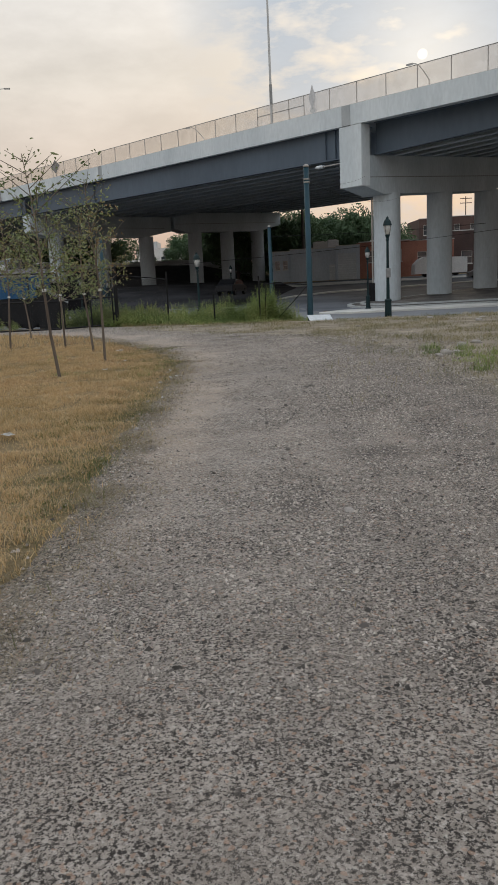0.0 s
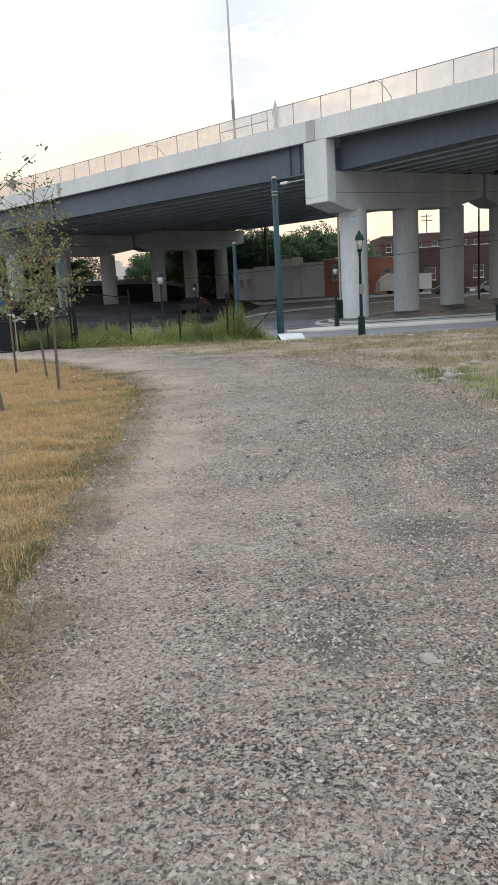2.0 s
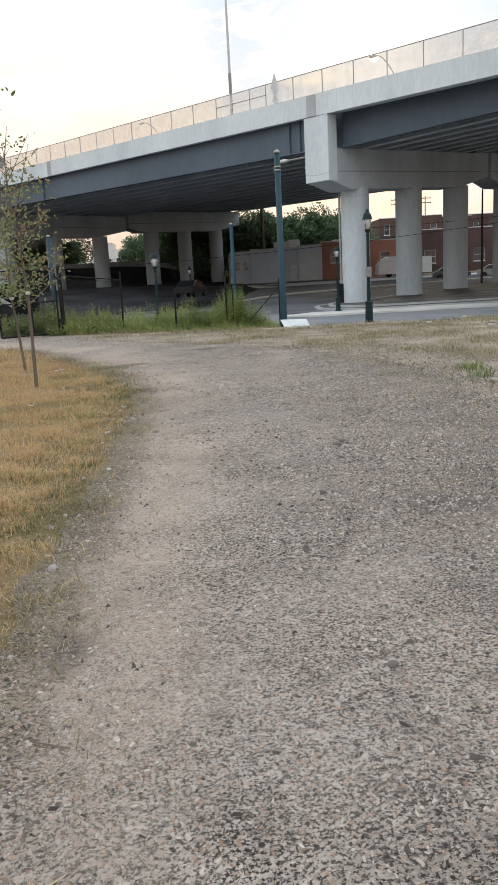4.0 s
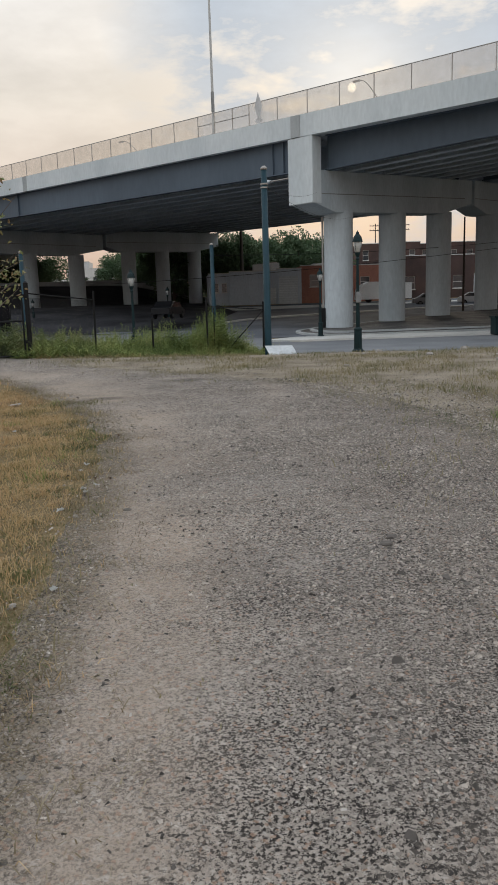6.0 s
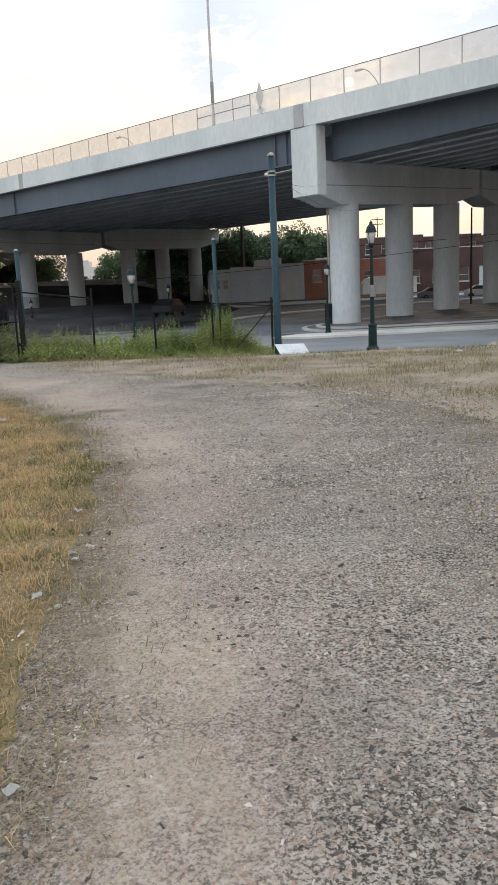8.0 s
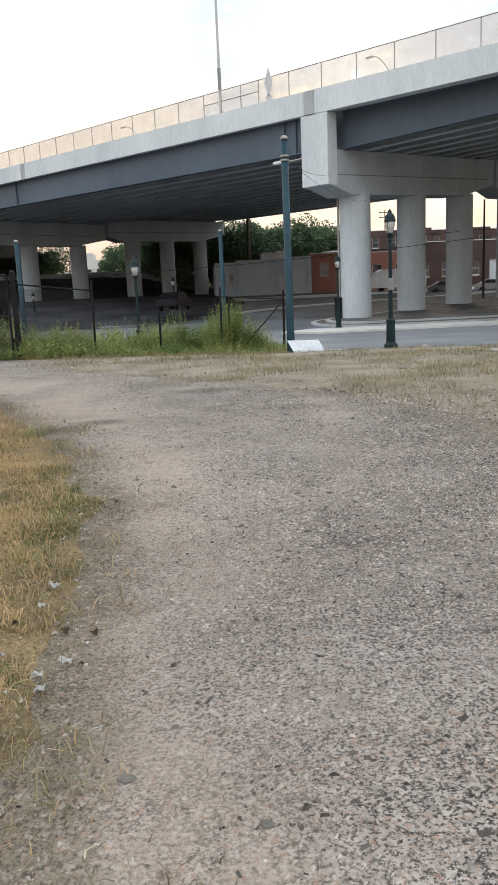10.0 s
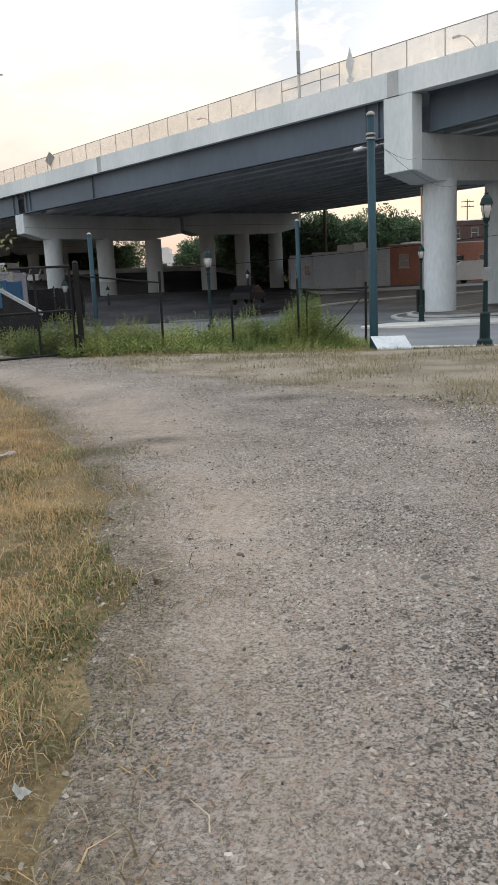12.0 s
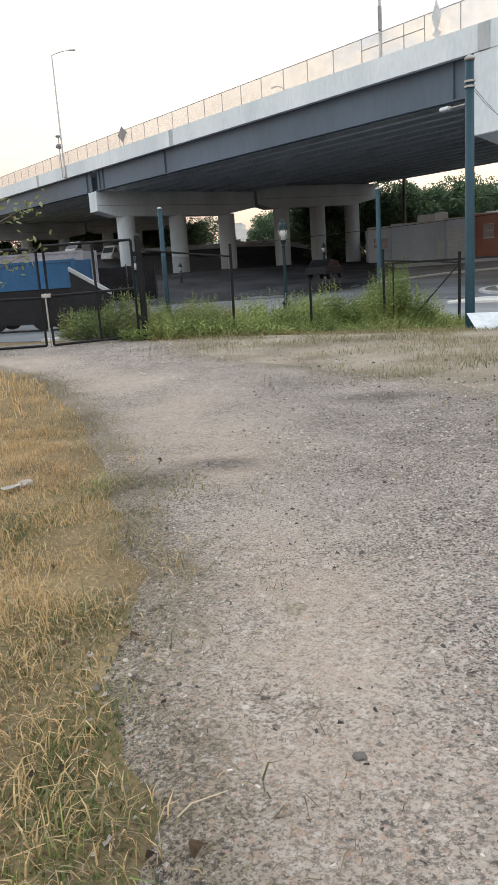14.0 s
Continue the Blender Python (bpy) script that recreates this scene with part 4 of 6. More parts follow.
# Signal camera on the far parapet
watch = thing("traffic_camera", bp(61.2, -0.42, 13.48), "pair of grey camera housings on a short parapet pole", "camera")
bm = bmesh.new()
tube(bm, (0, 0, 0), (0, 0, 4.6), 0.06, 8)
part("pole", bm, M_GALV, watch)
for dz, r in ((3.5, 0.42), (4.6, 0.34)):
    bm = bmesh.new()
    turned(bm, [(r * 0.5, -0.2), (r, -0.1), (r, 0.12), (r * 0.6, 0.3)] if dz < 4 else [(r * 0.6, -0.08), (r, 0.0), (r * 0.9, 0.14), (0.05, 0.2)], 14, Matrix.Translation((0, 0, dz)))
    part("housing", bm, M_JOINT, watch, smooth=True)

# Buildings beyond the bridge
M_GREYWALL = mat("grey_painted_block", (0.42, 0.485, 0.55), (0.52, 0.58, 0.64), 0.3, 5, 0.85, bump=0.1, stretch=(1, 1, 0.5))
M_GREYDOOR = mat("grey_shutter", (0.52, 0.56, 0.59), (0.6, 0.63, 0.65), 0.5, 6, 0.6)
M_BRICKRED = mat("red_brick", (0.29, 0.13, 0.093), (0.38, 0.18, 0.13), 0.4, 9, 0.9, bump=0.2, grime=0.2)
M_BRICKBROWN = mat("brown_brick", (0.06, 0.041, 0.038), (0.1, 0.062, 0.054), 0.4, 9, 0.9, bump=0.2, grime=0.2)
M_ROOF = mat("dark_roofing", (0.03, 0.03, 0.032), (0.06, 0.06, 0.062), 0.4, 6, 0.9)
M_TRIM = mat("pale_trim", (0.5, 0.5, 0.48), (0.62, 0.61, 0.58), 0.8, 9, 0.7)
M_OFFWHITE = mat("white_render", (0.5, 0.5, 0.49), (0.62, 0.61, 0.6), 0.15, 3, 0.85)
M_AC = mat("white_metal_units", (0.74, 0.76, 0.77), (0.82, 0.83, 0.83), 0.8, 8, 0.6)
M_BLUE = mat("blue_container_paint", (0.014, 0.08, 0.18), (0.025, 0.12, 0.25), 0.6, 7, 0.55, bump=0.1)
M_PANE = bpy.data.materials.new("window_glass")
M_PANE.use_nodes = True
pb = M_PANE.node_tree.nodes["Principled BSDF"]
pb.inputs["Base Color"].default_value = (0.03, 0.035, 0.04, 1)
pb.inputs["Roughness"].default_value = 0.08
pb.inputs["Specular IOR Level"].default_value = 0.7


def building(x0, x1, y0, depth, z0, z1, wall, label, windows=(), doors=(), turn=0.0, roof=M_ROOF, parapet=0.25, trim=M_TRIM):
    """A block with a real front: openings are recessed, with frame, sill and pane."""
    th = thing("building", ((x0 + x1) / 2, y0, z0), label, "building")
    th.rotation_euler = (0, 0, turn)
    hw, H = (x1 - x0) / 2, z1 - z0
    cuts_x = sorted({-hw, hw, *[c for w in (*windows, *doors) for c in (w[0], w[1])]})
    cuts_z = sorted({-1.0, H, *[c for w in (*windows, *doors) for c in (w[2], w[3])]})
    holes = [*windows, *doors]
    bm = bmesh.new()
    for xa, xb in zip(cuts_x, cuts_x[1:]):
        for za, zb in zip(cuts_z, cuts_z[1:]):
            cx, cz = (xa + xb) / 2, (za + zb) / 2
            if any(w[0] < cx < w[1] and w[2] < cz < w[3] for w in holes):
                continue
            box(bm, xa, xb, 0, 0.3, za, zb)
    bmesh.ops.remove_doubles(bm, verts=bm.verts[:], dist=0.001)
    part("front_wall", bm, wall, th)
    bm = bmesh.new()
    box(bm, -hw, -hw + 0.3, 0.3, depth, -1.0, H)
    part("side_wall", bm, wall, th)
    bm = bmesh.new()
    box(bm, hw - 0.3, hw, 0.3, depth, -1.0, H)
    part("side_wall", bm, wall, th)
    bm = bmesh.new()
    box(bm, -hw + 0.3, hw - 0.3, depth - 0.3, depth, -1.0, H)
    part("back_wall", bm, wall, th)
    bm = bmesh.new()
    box(bm, -hw + 0.3, hw - 0.3, 0.3, depth - 0.3, H - parapet - 0.2, H - parapet)
    part("roof", bm, roof, th)
    bm = bmesh.new()
    box(bm, -hw - 0.05, hw + 0.05, -0.05, 0.34, H + 0.002, H + 0.12)
    part("coping", bm, trim, th)
    for a, b, c, d in windows:
        bm = bmesh.new()
        box(bm, a, b, 0.14, 0.16, c, d)
        pane = part("window", bm, M_PANE, th)
        bm = bmesh.new()
        for p in ((a, a + 0.07, c, d), (b - 0.07, b, c, d), (a + 0.07, b - 0.07, c, c + 0.07), (a + 0.07, b - 0.07, d - 0.07, d), (a + 0.07, b - 0.07, (c + d) / 2 - 0.03, (c + d) / 2 + 0.03)):
            box(bm, p[0], p[1], 0.09, 0.138, p[2], p[3])
        part("window_frame", bm, trim, pane)
        bm = bmesh.new()
        box(bm, a - 0.08, b + 0.08, -0.08, 0.08, c - 0.1, c - 0.002)
        part("window_sill", bm, trim, pane)
    for a, b, c, d in doors:
        bm = bmesh.new()
        k = max(2, int((d - c) / 0.3))
        face = [(0.13 + 0.03 * (i % 2), c + (d - c) * (i // 2 + (i % 2) * 0.15) / k) for i in range(2 * k)] + [(0.13, d), (0.2, d), (0.2, c)]
        loft(bm, [[Vector((px, py, pz)) for py, pz in face] for px in (a, b)])
        part("shutter_door", bm, M_GREYDOOR, th, "grey ribbed roller shutter")
    return th


building(2.9, 5.63, 108.6, 8, 1.0, 5.3, M_GREYWALL, "small grey annex with two barred windows", [(-0.75, -0.05, 1.9, 3.1), (0.35, 1.05, 1.9, 3.1)])
building(5.65, 11.95, 108, 18, 1.0, 5.5, M_GREYWALL, "long low grey windowless warehouse", [], [(2.2, 3.0, 0.1, 2.3)])
building(11.97, 15.2, 107.8, 18, 1.0, 5.7, M_GREYWALL, "grey warehouse bay with tall roller shutter", [], [(-1.4, 1.15, 0.1, 3.75)])
building(15.22, 22.2, 108.4, 16, 1.0, 6.05, M_BRICKRED, "single-storey red brick workshop", [(-2.3, -1.1, 2.3, 3.9), (1.2, 2.4, 2.3, 3.9)])
building(22.22, 28.6, 109.5, 14, 1.0, 6.0, M_BRICKRED, "red brick workshop with dark square windows", [(-1.9, -0.6, 2.2, 3.5), (1.2, 2.5, 2.2, 3.5)])
building(28.62, 44, 112, 16, 1.0, 7.15, M_BRICKBROWN, "brown brick garage with wide dark eaves", [(-6, -4.4, 1.6, 3.4), (-2.6, -1.0, 1.6, 3.4), (1, 2.6, 1.6, 3.4)], [(4, 7, 0.1, 3.6)])
for i in range(9):
    x = 32.5 + i * 6.2
    building(x, x + 6.18, 150 + i * 1.5, 11, 2.0, 11.6 + 0.3 * (i % 2), M_BRICKBROWN, "narrow brick row house with white-framed windows", [(-2.2, -1.1, 2.2, 4.0), (0.9, 2.1, 2.2, 4.0), (-2.2, -1.1, 6.6, 8.5), (0.9, 2.1, 6.6, 8.5)])
for i in range(4):
    x = 45 + i * 14
    building(x, x + 13.9, 118 + i * 2, 15, 1.2, 7.0 + (i % 2), M_BRICKBROWN, "brown brick industrial block", [(-5, -3.2, 1.6, 3.6), (-1, 0.9, 1.6, 3.6), (3, 4.9, 1.6, 3.6)])
building(-36, -22, 250, 18, 3.0, 13.4, M_OFFWHITE, "distant white flat-roofed apartment block", [(x, x + 1.6, z, z + 1.9) for x in (-5.6, -2.4, 0.8, 4.0) for z in (2.2, 6.0)])
building(-36, -30.5, 262, 10, 3.0, 16.2, M_OFFWHITE, "distant white stair tower behind the block")
building(-48, -36.2, 256, 14, 3.0, 10.6, M_OFFWHITE, "distant white two-storey block", [(x, x + 1.6, z, z + 1.9) for x in (-4.4, -1.0, 2.4) for z in (2.0, 5.0)])


def roof_unit(x, y, z, w, d, h):
    th = thing("rooftop_unit", (x, y, z), "white metal air-conditioning unit on the warehouse roof", "air conditioner", "rooftop units")
    bm = bmesh.new()
    box(bm, -w / 2, w / 2, -d / 2, d / 2, 0.12, h, None, 0.04)
    part("casing", bm, M_AC, th)
    bm = bmesh.new()
    box(bm, -w / 2 + 0.1, w / 2 - 0.1, -d / 2 + 0.1, d / 2 - 0.1, 0.0, 0.12)
    part("base_frame", bm, M_ROOF, th)
    bm = bmesh.new()
    turned(bm, [(min(w, d) * 0.36, h), (min(w, d) * 0.36, h + 0.12), (min(w, d) * 0.3, h + 0.12)], 14)
    part("fan_shroud", bm, M_GALV, th)


roof_unit(10.2, 113, 5.25, 1.9, 1.6, 1.35)
roof_unit(12.0, 112.6, 5.25, 1.6, 1.6, 1.5)
roof_unit(19.5, 114, 5.75, 3.6, 1.6, 0.8)
# pale trailer by the workshops
trailer = thing("box_trailer", (24.9, 103, 1.05), "pale grey box trailer parked by the workshops", "trailer")
bm = bmesh.new()
pts = [(-3.45, 0.35), (3.45, 0.35), (3.45, 2.35), (0.9, 2.4), (0.6, 2.5), (-1.9, 2.55), (-2.6, 2.3), (-3.3, 1.6)]
loft(bm, [[Vector((x, y, z)) for x, z in pts] for y in (-1.2, 1.2)])
part("body", bm, M_AC, trailer)
for s in (-1.6, 1.7, 2.5):
    bm = bmesh.new()
    turned(bm, [(0.42, -1.15), (0.45, -1.05), (0.45, -0.9), (0.42, -0.85)], 14, Matrix.Translation((s, 0, 0.4)) @ pose(0, 0, 0, 90))
    part("wheel", bm, M_BLACK, trailer)


M_HUB = mat("dull_wheel_cover", (0.06, 0.06, 0.062), (0.1, 0.1, 0.1), 3, 20, 0.5, metal=0.3, bump=0)


def parked_car(x, y, z, turn, paint, label, tall=1.5):
    th = thing("parked_car", (x, y, z), label, "car", "parked cars")
    th.rotation_euler = (0, 0, turn)
    k = tall / 1.5
    prof = [(-2.2, 0.35), (-2.25, 0.75), (-1.35, 0.95 * k), (-0.75, 1.42 * k), (0.95, 1.5 * k), (1.75, 1.02 * k), (2.2, 0.92 * k), (2.25, 0.4)]
    bm = bmesh.new()
    rings = []
    for y_, s, t in ((-0.88, 0.985, 0.97), (-0.7, 1, 1), (0.7, 1, 1), (0.88, 0.985, 0.97)):
        rings.append([Vector((px * s, y_ * (0.86 if pz > 1.1 * k and abs(y_) > 0.8 else 1), pz * t)) for px, pz in prof])
    loft(bm, rings)
    bmesh.ops.bevel(bm, geom=bm.edges[:], offset=0.03, segments=1, affect="EDGES")
    body = part("body", bm, paint, th)
    for side in (-1, 1):
        bm = bmesh.new()
        w = [(-1.15, 0.99 * k), (-0.7, 1.36 * k), (0.85, 1.42 * k), (1.45, 1.02 * k)]
        loft(bm, [[Vector((px, side * 0.86, pz)) for px, pz in w], [Vector((px, side * 0.885, pz)) for px, pz in w]])
        part("side_window", bm, M_PANE, body)
    for s in (-1.4, 1.4):
        for side in (-1, 1):
            bm = bmesh.new()
            turned(bm, [(0.3, 0.0), (0.33, 0.03), (0.33, 0.19), (0.28, 0.22)], 16, Matrix.Translation((s, side * 0.78 - 0.11, 0.33)) @ pose(0, 0, 0, -90))
            wheel = part("wheel", bm, M_BLACK, th)
            bm = bmesh.new()
            turned(bm, [(0.19, 0), (0.16, 0.02)], 12, Matrix.Translation((s, side * 0.895, 0.33)) @ pose(0, 0, 0, -90 * side))
            part("hubcap", bm, M_HUB, wheel)
    for side in (-0.6, 0.6):
        bm = bmesh.new()
        box(bm, -2.27, -2.2, side - 0.18, side + 0.18, 0.62, 0.76, None, 0.01)
        part("headlight", bm, M_GLOBE, th)
    return th


M_CARBLACK = mat("black_car_paint", (0.008, 0.008, 0.009), (0.014, 0.014, 0.016), 1, 20, 0.35, bump=0, spec=0.15)
M_CARWHITE = mat("white_car_paint", (0.6, 0.6, 0.6), (0.7, 0.7, 0.7), 1, 20, 0.25, bump=0)
M_CARGREY = mat("grey_car_paint", (0.12, 0.125, 0.13), (0.17, 0.17, 0.18), 1, 20, 0.3, metal=0.4, bump=0)
parked_car(-1.9, 76, 0.28, radians(252), M_CARBLACK, "black car parked in the shade under the bridge", 1.55)
parked_car(34.2, 95, 0.42, radians(160), M_CARWHITE, "white car parked beyond the columns")
parked_car(38.5, 93.5, 0.38, radians(165), M_CARBLACK, "black car parked beyond the columns", 1.6)
parked_car(29.0, 96, 0.42, radians(170), M_CARGREY, "grey car parked beyond the columns")


def van(x, y, z, turn, label):
    th = thing("parked_van", (x, y, z), label, "van", "white vans")
    th.rotation_euler = (0, 0, turn)
    th.scale = (0.78, 0.78, 0.78)
    prof = [(-2.9, 0.4), (-2.95, 1.0), (-2.3, 1.35), (-1.6, 2.2), (-1.2, 2.5), (2.9, 2.5), (2.95, 0.4)]
    bm = bmesh.new()
    loft(bm, [[Vector((px, y_, pz)) for px, pz in prof] for y_ in (-1.0, 1.0)])
    bmesh.ops.bevel(bm, geom=bm.edges[:], offset=0.08, segments=2, affect="EDGES")
    part("body", bm, M_CARWHITE, th)
    for side in (-1, 1):
        bm = bmesh.new()
        w = [(-2.1, 1.4), (-1.5, 2.15), (-0.7, 2.15), (-0.7, 1.4)]
        loft(bm, [[Vector((px, side * 0.99, pz)) for px, pz in w], [Vector((px, side * 1.012, pz)) for px, pz in w]])
        part("side_window", bm, M_PANE, th)
    bm = bmesh.new()
    loft(bm, [[Vector((-2.3, y_, 1.38)), Vector((-1.65, y_, 2.18)), Vector((-1.68, y_, 2.22)), Vector((-2.34, y_, 1.42))] for y_ in (-0.85, 0.85)])
    part("windscreen", bm, M_PANE, th)
    for s in (-1.9, 1.9):
        for side in (-1, 1):
            bm = bmesh.new()
            turned(bm, [(0.34, 0), (0.36, 0.04), (0.36, 0.2), (0.32, 0.24)], 14, Matrix.Translation((s, side * 0.9 - 0.12, 0.36)) @ pose(0, 0, 0, -90))
            part("wheel", bm, M_BLACK, th)


van(-34.3, 112, bank(-34.3, 112), radians(75), "white van parked far under the bridge")
van(-29.7, 112, bank(-29.7, 112), radians(80), "white van parked far under the bridge")


# Blue container, trailer roof behind it and the ramp
def container(x, y, z, L, W, H, paint, label):
    th = thing("container", (x, y, z), label, "container")
    bm = bmesh.new()
    n = int(L / 0.14)
    for side in (0, W):
        ring = []
        pts = []
        for i in range(n + 1):
            off = 0.035 if (i // 2) % 2 else 0.0
            pts.append((i * L / n, side + (off if side == 0 else -off)))
        a = [bm.verts.new((px, py, 0.15)) for px, py in pts]
        b = [bm.verts.new((px, py, H - 0.12)) for px, py in pts]
        for i in range(n):
            bm.faces.new((a[i], a[i + 1], b[i + 1], b[i]))
    part("corrugated_wall", bm, paint, th)
    bm = bmesh.new()
    for py in (-0.03, W - 0.09):
        box(bm, -0.02, L + 0.02, py, py + 0.12, 0.0, 0.15)
        box(bm, -0.02, L + 0.02, py, py + 0.12, H - 0.12, H)
    part("side_rail", bm, paint, th)
    for px in (0, L):
        for py in (0, W):
            bm = bmesh.new()
            box(bm, px - 0.08, px + 0.08, py - 0.08, py + 0.08, 0.0, H + 0.01)
            part("corner_post", bm, paint, th)
        bm = bmesh.new()
        box(bm, px - 0.03, px + 0.03, 0.08, W - 0.08, 0.1, H - 0.05)
        part("end_wall", bm, paint, th)
    bm = bmesh.new()
    box(bm, 0.05, L - 0.05, 0.05, W - 0.05, H - 0.09, H - 0.03)
    part("roof", bm, M_GALV, th)
    return th


skip = container(-19.4, 48, 1.12, 6.25, 2.4, 1.3, M_BLUE, "blue corrugated skip body on a dark trailer behind the gate")
bm = bmesh.new()
box(bm, 0.1, 6.1, 0.02, 2.3, -1.62, -0.01, None, 0.03)
part("chassis", bm, M_BLACK, skip, "black trailer chassis")
for px in (0.9, 2.0, 4.4, 5.4):
    for py in (0.2, 2.1):
        bm = bmesh.new()
        turned(bm, [(0.5, -0.16), (0.56, -0.1), (0.56, 0.1), (0.5, 0.16)], 16, Matrix.Translation((px, py, -1.36)) @ pose(0, 0, 0, 90))
        part("wheel", bm, M_BLACK, skip)
for px in (1.45, 4.9):
    bm = bmesh.new()
    box(bm, px - 0.12, px + 0.12, 0.5, 1.9, -1.5, -0.76, None, 0.02)
    part("axle_mount", bm, M_BLACK, skip)
container(-27.5, 58, -0.7, 11.5, 2.5, 3.9, mat("lilac_grey_paint", (0.27, 0.26, 0.29), (0.36, 0.35, 0.38), 0.5, 6, 0.7), "long pale grey trailer box behind the container")
container(-33, 44, -0.85, 9, 2.4, 3.0, M_CARGREY, "dark grey container beside the street")
ramp = thing("loading_ramp", (-12.5, 47.2, -0.9), "grey concrete ramp wall sloping down beside the container", "ramp")
bm = bmesh.new()
prof = [(-0.6, 0), (1.2, 0), (1.2, 1.62), (-0.6, 2.75)]
loft(bm, [[Vector((px, py, pz)) for px, pz in prof] for py in (0, 0.12)])
part("wall", bm, M_BLACK, ramp)
bm = bmesh.new()
prof = [(1.25, 1.6), (1.25, 1.78), (-0.62, 2.94), (-0.62, 2.76)]
loft(bm, [[Vector((px, py, pz)) for px, pz in prof] for py in (-0.06, 0.18)])
part("coping", bm, M_JOINTBLOCK, ramp, "pale sloping coping")
# far concrete barrier under the trees
for i in range(14):
    th = thing("concrete_barrier", (-44 + i * 3.6, 136 - i * 0.15, bank(-42.5 + i * 3.6, 136 - i * 0.15) - 0.05), "pale concrete traffic barrier below the trees", "barrier", "far barriers")
    bm = bmesh.new()
    loft(bm, [[Vector((px, py, pz)) for py, pz in ((-0.35, -0.5), (0.35, -0.5), (0.35, 0.15), (0.12, 0.4), (0.1, 0.95), (-0.1, 0.95), (-0.12, 0.4), (-0.35, 0.15))] for px in (0, 3.56)])
    part("block", bm, M_JOINTBLOCK, th)


# Black windscreen fence far under the bridge
screen = thing("screen_fence", (-40, 79, -0.95), "black fabric-covered construction fence under the bridge", "fence")
M_FABRIC = mat("black_fabric", (0.006, 0.006, 0.007), (0.014, 0.014, 0.015), 0.6, 12, 0.95, bump=0.3, spec=0.0)
for i in range(10):
    bm = bmesh.new()
    tube(bm, (i * 2.6, 0, -0.3), (i * 2.6, 0, 3.55), 0.05, 6)
    part("post", bm, M_BLACK, screen)
    if i < 9:
        bm = bmesh.new()
        loft(bm, [[Vector((i * 2.6 + 2.6 * s, 0.06 * math.sin(s * 9 + i) + d, z)) for d, z in ((-0.01, 0.05), (0.01, 0.05), (0.01, 3.4 - 0.1 * math.sin(s * 3.1)), (-0.01, 3.4 - 0.1 * math.sin(s * 3.1)))] for s in (0.02, 0.25, 0.5, 0.75, 0.98)])
        part("fabric_panel", bm, M_FABRIC, screen)


# Utility poles
def utility_pole(x, y, h, arms, label, r=0.14):
    th = thing("utility_pole", (x, y, height(x, y)), label, "utility pole", "utility poles")
    bm = bmesh.new()
    turned(bm, [(r, -0.4), (r, 0.5), (r * 0.65, h)], 10)
    part("pole", bm, M_DARKWOOD, th)
    for k in range(arms):
        bm = bmesh.new()
        box(bm, -1.2, 1.2, -0.16, -0.05, h - 0.5 - k * 0.9, h - 0.36 - k * 0.9, None, 0.01)
        part("crossarm", bm, M_DARKWOOD, th)
        for px in (-1.05, -0.4, 0.4, 1.05):
            bm = bmesh.new()
            turned(bm, [(0.04, h - 0.36 - k * 0.9), (0.055, h - 0.28 - k * 0.9), (0.03, h - 0.2 - k * 0.9)], 8, Matrix.Translation((px, -0.1, 0)))
            part("insulator", bm, M_GALV, th)


M_DARKWOOD = mat("dark_pole_wood", (0.045, 0.036, 0.03), (0.085, 0.07, 0.058), 2, 25, 0.9, stretch=(1, 1, 0.2))
utility_pole(38.3, 160, 14, 2, "tall dark timber utility pole with crossarms")
utility_pole(45.5, 165, 14.5, 2, "tall dark timber utility pole with crossarms")
utility_pole(58, 150, 13, 1, "tall dark timber utility pole with a crossarm")
utility_pole(8.6, 124, 12.5, 0, "bare dark post rising above the trees", 0.3)
utility_pole(27.0, 80, 9.0, 0, "slim dark timber post beside the columns", 0.12)
utility_pole(31.5, 82, 9.2, 0, "slim dark timber post beside the columns", 0.15)

# Plants
RNG = np.random.default_rng(7)
M_STRAW = blades("dry_straw_grass", [(0.25, 0.195, 0.085), (0.4, 0.285, 0.135), (0.53, 0.365, 0.18), (0.57, 0.415, 0.225), (0.5, 0.325, 0.16), (0.31, 0.2, 0.105)])
M_VERGEGRASS = blades("thin_verge_grass", [(0.075, 0.095, 0.035), (0.13, 0.13, 0.055), (0.22, 0.19, 0.095), (0.33, 0.275, 0.155), (0.19, 0.15, 0.08)])
M_WEED = blades("green_weeds", [(0.085, 0.125, 0.032), (0.14, 0.195, 0.055), (0.23, 0.285, 0.085), (0.33, 0.355, 0.125), (0.41, 0.375, 0.17)])
M_FOREST = blades("tree_leaves", [(0.05, 0.09, 0.045), (0.068, 0.115, 0.055), (0.085, 0.14, 0.065), (0.1, 0.155, 0.075), (0.1, 0.14, 0.07)])
M_SAPLEAF = blades("sapling_leaves", [(0.08, 0.12, 0.045), (0.13, 0.16, 0.065), (0.2, 0.24, 0.1), (0.25, 0.26, 0.12), (0.24, 0.17, 0.09)])
M_LITTER = blades("flattened_straw", [(0.09, 0.066, 0.038), (0.18, 0.143, 0.083), (0.25, 0.203, 0.13), (0.36, 0.305, 0.205), (0.15, 0.112, 0.068)])
M_BARK = mat("grey_brown_bark", (0.09, 0.07, 0.055), (0.18, 0.145, 0.115), 3, 30, 0.9, bump=0.5, stretch=(1, 1, 0.3))
M_TIE = mat("white_tree_tie", (0.5, 0.5, 0.48), (0.62, 0.62, 0.6), 3, 20, 0.7)


def land(xy):
    return np.array([height(float(a), float(b)) for a, b in xy])


